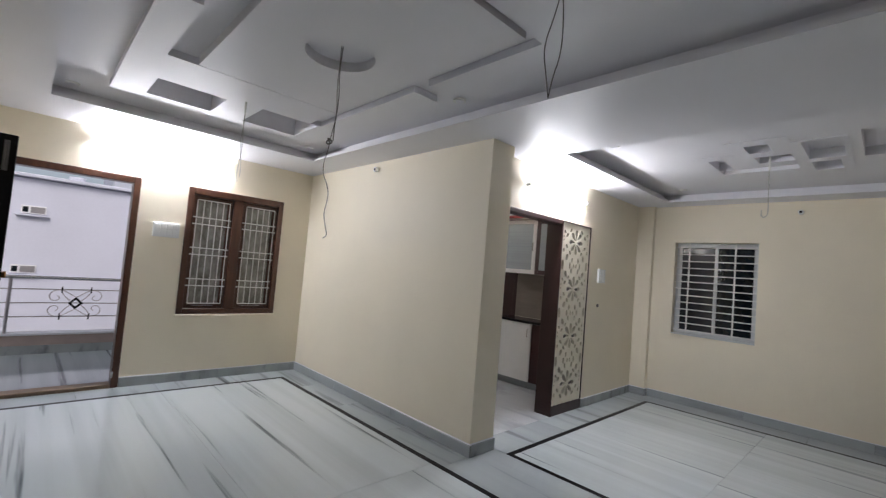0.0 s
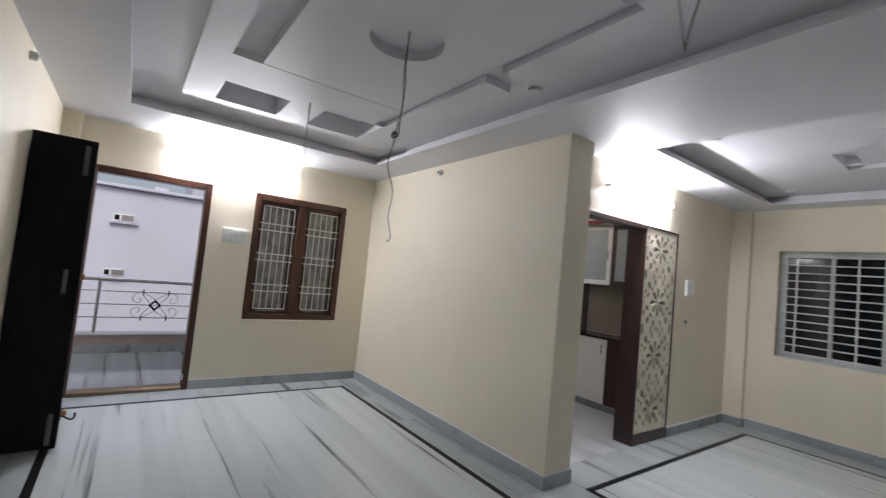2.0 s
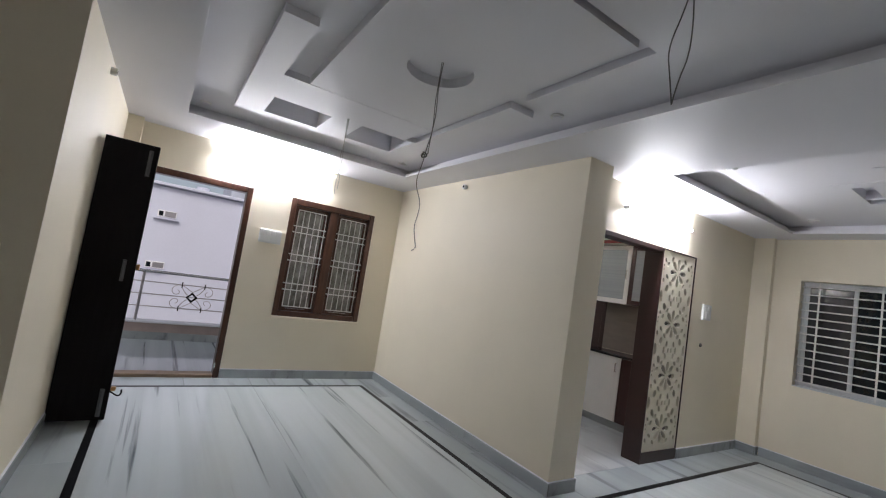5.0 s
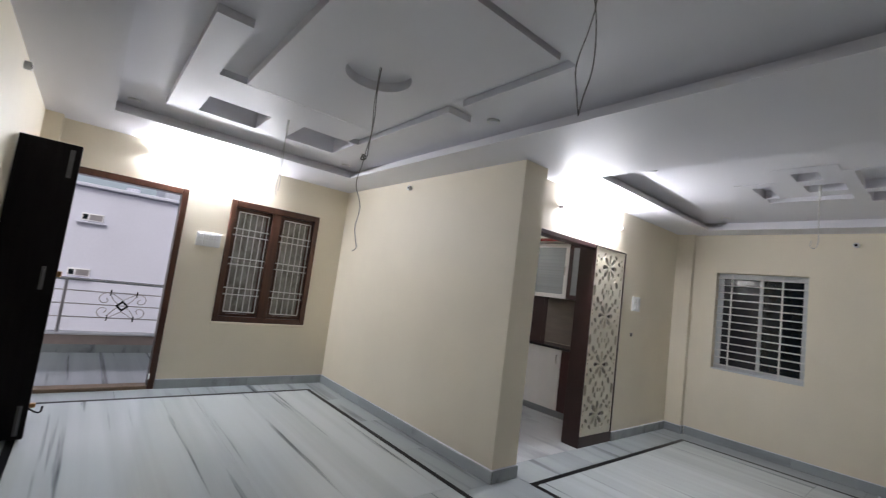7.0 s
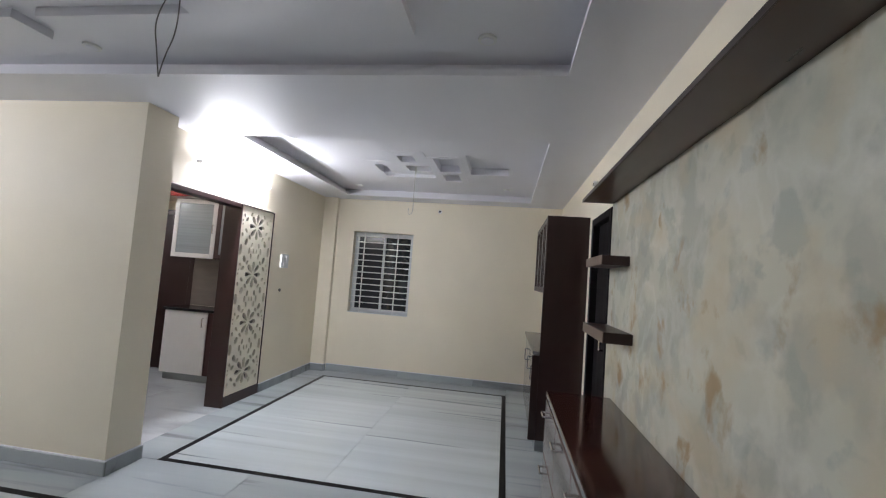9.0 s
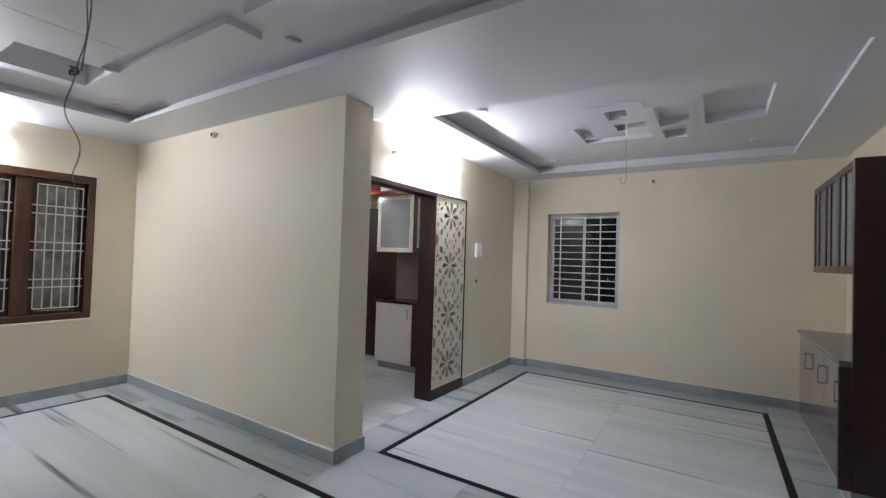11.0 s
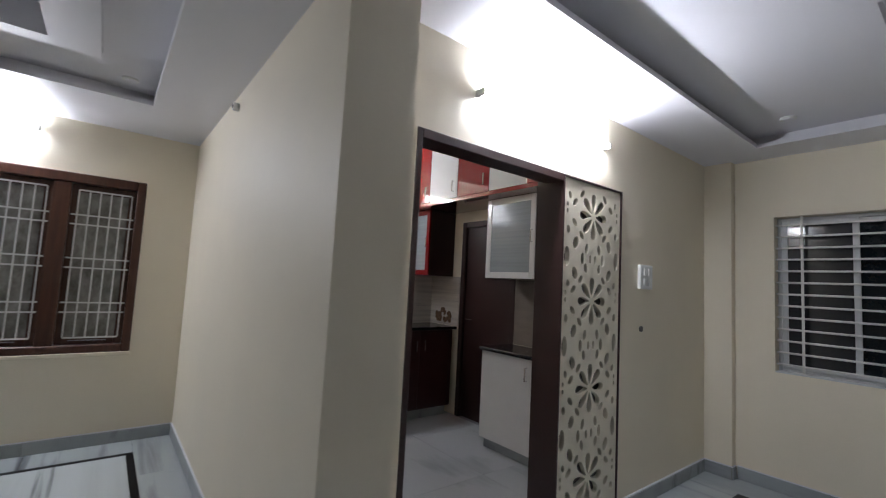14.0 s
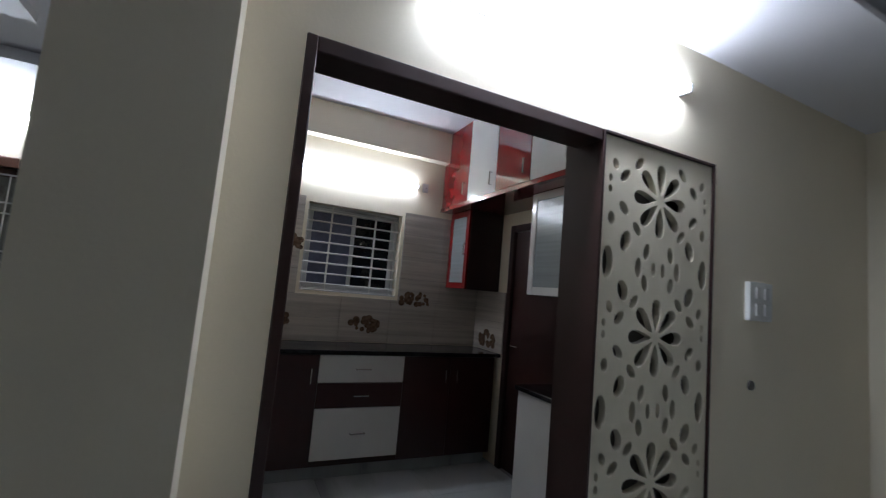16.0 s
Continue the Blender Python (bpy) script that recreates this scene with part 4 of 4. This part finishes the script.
for cx in (0.72, 2.15, -0.8):
    bm = boxes(((-0.055, -0.005, -0.055), (0.055, 0.005, -0.03)), ((-0.055, -0.005, 0.03), (0.055, 0.005, 0.055)), ((-0.055, -0.0045, -0.03), (-0.03, 0.0045, 0.03)), ((0.03, -0.0045, -0.03), (0.055, 0.0045, 0.03)))
    bmesh.ops.transform(bm, matrix=pose(cx, 7.435, 0.60, 0, 45, 0), verts=bm.verts)
    part("ornament_diamond", bm, INLAY, rail)
    for sx in (-1, 1):
        for sz in (-1, 1):
            pts = [(cx + sx * u, 7.437, 0.60 + sz * v) for u, v in ((0.0, 0.075), (0.06, 0.115), (0.13, 0.165), (0.22, 0.165), (0.27, 0.10), (0.24, 0.035), (0.18, 0.03), (0.155, 0.07), (0.19, 0.10))]
            cable("scroll", pts, 0.0055, STEEL, rail)
            brace = [(cx + sx * 0.055, 7.4365, 0.60 + sz * 0.03), (cx + sx * 0.10, 7.4365, 0.60 + sz * 0.06), (cx + sx * 0.145, 7.4365, 0.60 + sz * 0.14)]
            cable("scroll", brace, 0.006, STEEL, rail)
            x = cx + sx * 0.145
            part("stub", rods(((x, 7.436, 0.60 + sz * 0.13), (x, 7.436, 0.60 + sz * 0.21), 0.008), sides=6), INLAY, rail)

opp = thing("apartment_building", (1, 11, -7), "pale lilac rendered apartment building across the lane", "building")
part("wall", boxes(((-9, 10.2, -7), (12, 18, 2.40)), bevel=0.02), LILAC, opp)
part("roof_edge", boxes(((-9.1, 10.1, 2.40), (12.1, 18, 2.46)), bevel=0.01), LILAC, opp)
part("roof_hut", boxes(((1.25, 10.3, 2.46), (2.6, 12, 3.1)), bevel=0.02), mat("grey blue roof hut render", (0.42, 0.44, 0.50), 0.8, vary=0.1), opp)
part("roof_tank", rods(((0.75, 10.6, 2.46), (0.75, 10.6, 2.56), 0.12), sides=14), LILAC, opp)
for x, z in ((0.21, 1.86), (0.17, 0.86), (-2.2, 1.86), (-2.2, 0.86), (3.6, 1.86), (3.6, 0.86)):
    wdw = part("window", boxes(((x - 0.15, 10.17, z - 0.07), (x + 0.17, 10.199, z + 0.07)), bevel=0.004), WHITE, opp)
    part("pane", boxes(((x - 0.03, 10.162, z - 0.05), (x + 0.15, 10.169, z + 0.05))), STEEL, wdw)
    part("vent", boxes(((x - 0.13, 10.162, z - 0.045), (x - 0.06, 10.169, z + 0.045))), DARKPANE, wdw)
    part("ledge", boxes(((x - 0.2, 10.12, z - 0.11), (x + 0.22, 10.198, z - 0.085)), bevel=0.004), LILAC, wdw)
structure("ground", boxes(((-400, -400, -7.3), (400, 400, -7.0))), GROUT, "grey lane far below the balcony", "ground")
# added unseen boxes that keep the sky out of the other windows
structure("blackout_east", boxes(((7.2, -1.2, -1), (7.35, 3.2, 3.2)), ((6.48, 3.05, -1), (7.2, 3.2, 3.2)), ((6.48, -1.2, -1), (7.2, -1.05, 3.2)), ((6.48, -1.05, 3.1), (7.2, 3.05, 3.2))), BLACKOUT, "added dark box keeping daylight off the dining window", "wall")
structure("blackout_north", boxes(((2.9, 6.3, -1), (5.8, 6.45, 3.2)), ((2.9, 5.62, -1), (3.05, 6.3, 3.2)), ((5.65, 5.39, -1), (5.8, 6.3, 3.2)), ((3.05, 5.62, 3.1), (5.65, 6.3, 3.2))), BLACKOUT, "added dark box keeping daylight off the kitchen window", "wall")

# ---- kitchen tiles and the marble floors: pieces of their own ----


def tile_row(parent, a, b, z0, z1, face, axis, nx, nz):
    """Glazed wall tiles with ribs; shared meshes for alike pieces."""
    cache = {}
    w, h = (b - a) / nx, (z1 - z0) / nz
    for i in range(nx):
        for k in range(nz):
            if "m" not in cache:
                bm = bmesh.new()
                ribs = 5
                for r in range(ribs):
                    add_box(bm, (0.001, -0.008 - 0.002 * (r % 2), 0.001 + (h - 0.002) * r / ribs), (w - 0.001, 0, 0.001 + (h - 0.002) * (r + 1) / ribs))
                me = bpy.data.meshes.new("tile")
                bm.to_mesh(me)
                bm.free()
                me.materials.append(KTILE)
                cache["m"] = me
            ob = new("tile", cache["m"])
            ob.parent = parent
            ob.matrix_basis = pose(a + i * w, face, z0 + k * h) if axis == "x" else pose(face, b - i * w, z0 + k * h, 0, 0, -90)


tb = structure("tiling_kitchen_back", boxes(((XP1 + 0.001, KB - 0.004, 0.94), (KW[0] - 0.03, KB, 2.14)), ((KW[1] + 0.03, KB - 0.004, 0.94), (KR - 0.001, KB, 2.14)), ((KW[0] - 0.03, KB - 0.004, 0.94), (KW[1] + 0.03, KB, KW[2] - 0.03))), GROUT, "beige ribbed kitchen wall tiles", "tiles")
tile_row(tb, XP1 + 0.002, KW[0] - 0.03, KW[2] - 0.03, 2.14, KB - 0.004, "x", 1, 4)
tile_row(tb, KW[1] + 0.03, KR - 0.012, KW[2] - 0.03, 2.14, KB - 0.004, "x", 2, 4)
tile_row(tb, XP1 + 0.002, KR - 0.012, 0.94, KW[2] - 0.03, KB - 0.004, "x", 5, 2)
tr = structure("tiling_kitchen_right", boxes(((KR - 0.004, 4.67, 0.94), (KR, KB - 0.013, 1.478))), GROUT, "beige ribbed kitchen wall tiles", "tiles")
tile_row(tr, 4.67, KB - 0.014, 0.94, 1.478, KR - 0.004, "y", 1, 2)


def fruit_print(at, axis, parent):
    """A printed bunch of fruit on a tile: overlapping thin discs."""
    bm = bmesh.new()
    for i in range(34):
        u = random.uniform(-0.14, 0.14)
        v, r = random.uniform(-0.06, 0.065 - abs(u) * 0.35), random.uniform(0.012, 0.03)
        p = Vector(at) + (Vector((u, 0, v)) if axis == "x" else Vector((0, u, v)))
        n = Vector((0, -1, 0)) if axis == "x" else Vector((-1, 0, 0))
        add_rod(bm, p, p + n * (0.0012 + 0.0001 * i), r, 12)
    part("fruit_print", bm, FRUIT, parent, "brown printed fruit motif")


for x, z in ((4.20, 1.10), (4.66, 1.36), (3.42, 1.12), (3.46, 1.75)):
    fruit_print((x, KB - 0.014, z), "x", tb)
fruit_print((KR - 0.014, 4.93, 1.05), "y", tr)

fl = structure("floor", boxes(((XB, YT, -0.10), (XW, YD + 0.13, -0.012)), ((XP1, YK0, -0.09), (KR, KB, -0.0121))), GROUT, "white streaked marble floor with black inlay borders", "floor")
slabs = {}


def slab(x0, x1, y0, y1, material, name="slab", step=0.0):
    w, h = round(x1 - x0, 4), round(y1 - y0, 4)
    key = (w, h, material.name)
    if key not in slabs:
        bm = boxes(((-w / 2, -h / 2, -0.011), (w / 2, h / 2, 0)))
        me = bpy.data.meshes.new(name)
        bm.to_mesh(me)
        bm.free()
        me.materials.append(material)
        slabs[key] = me
    ob = new(name, slabs[key])
    ob.parent = fl
    ob.location = ((x0 + x1) / 2, (y0 + y1) / 2, step)


def field(x0, x1, y0, y1, nx, ny, material, gap=0.002):
    w, h = (x1 - x0) / nx, (y1 - y0) / ny
    for i in range(nx):
        for j in range(ny):
            slab(x0 + i * w + gap / 2, x0 + (i + 1) * w - gap / 2, y0 + j * h + gap / 2, y0 + (j + 1) * h - gap / 2, material)


def bordered(x0, x1, y0, y1, nx, ny, w=0.046):
    """A marble field inside a black inlay rectangle."""
    field(x0 + w / 2, x1 - w / 2, y0 + w / 2, y1 - w / 2, nx, ny, MARBLE)
    for a, b, c, d in ((x0 - w / 2, x0 + w / 2, y0 - w / 2, y1 + w / 2), (x1 - w / 2, x1 + w / 2, y0 - w / 2, y1 + w / 2), (x0 + w / 2, x1 - w / 2, y0 - w / 2, y0 + w / 2), (x0 + w / 2, x1 - w / 2, y1 - w / 2, y1 + w / 2)):
        slab(a, b, c, d, INLAY, "inlay_strip", 0.0004)


h = 0.023
bordered(0.045, 2.512, -0.23, 5.095, 2, 2)
bordered(3.138, 5.939, -0.229, 2.207, 2, 2)
field(0.045 - h, 2.512 + h, 5.095 + h, YD + 0.13, 4, 1, BORDER)
field(2.512 + h, XP0, YP, YD, 1, 4, BORDER)
field(2.512 + h, 3.138 - h, -0.23 - h, YP, 1, 3, BORDER)
field(XB, 0.045 - h, YT, 2.88, 2, 3, MARBLE)
field(XL, 0.045 - h, 2.88, YD + 0.13, 1, 4, BORDER)
field(0.045 - h, XW, YT, -0.23 - h, 6, 1, BORDER)
field(3.138 - h, 5.939 + h, 2.207 + h, YK0, 3, 1, BORDER)
field(5.939 + h, XW, -0.23 - h, YK0, 1, 3, BORDER)
field(XP1, KR, YK0, KB, 3, 3, KFLOOR)
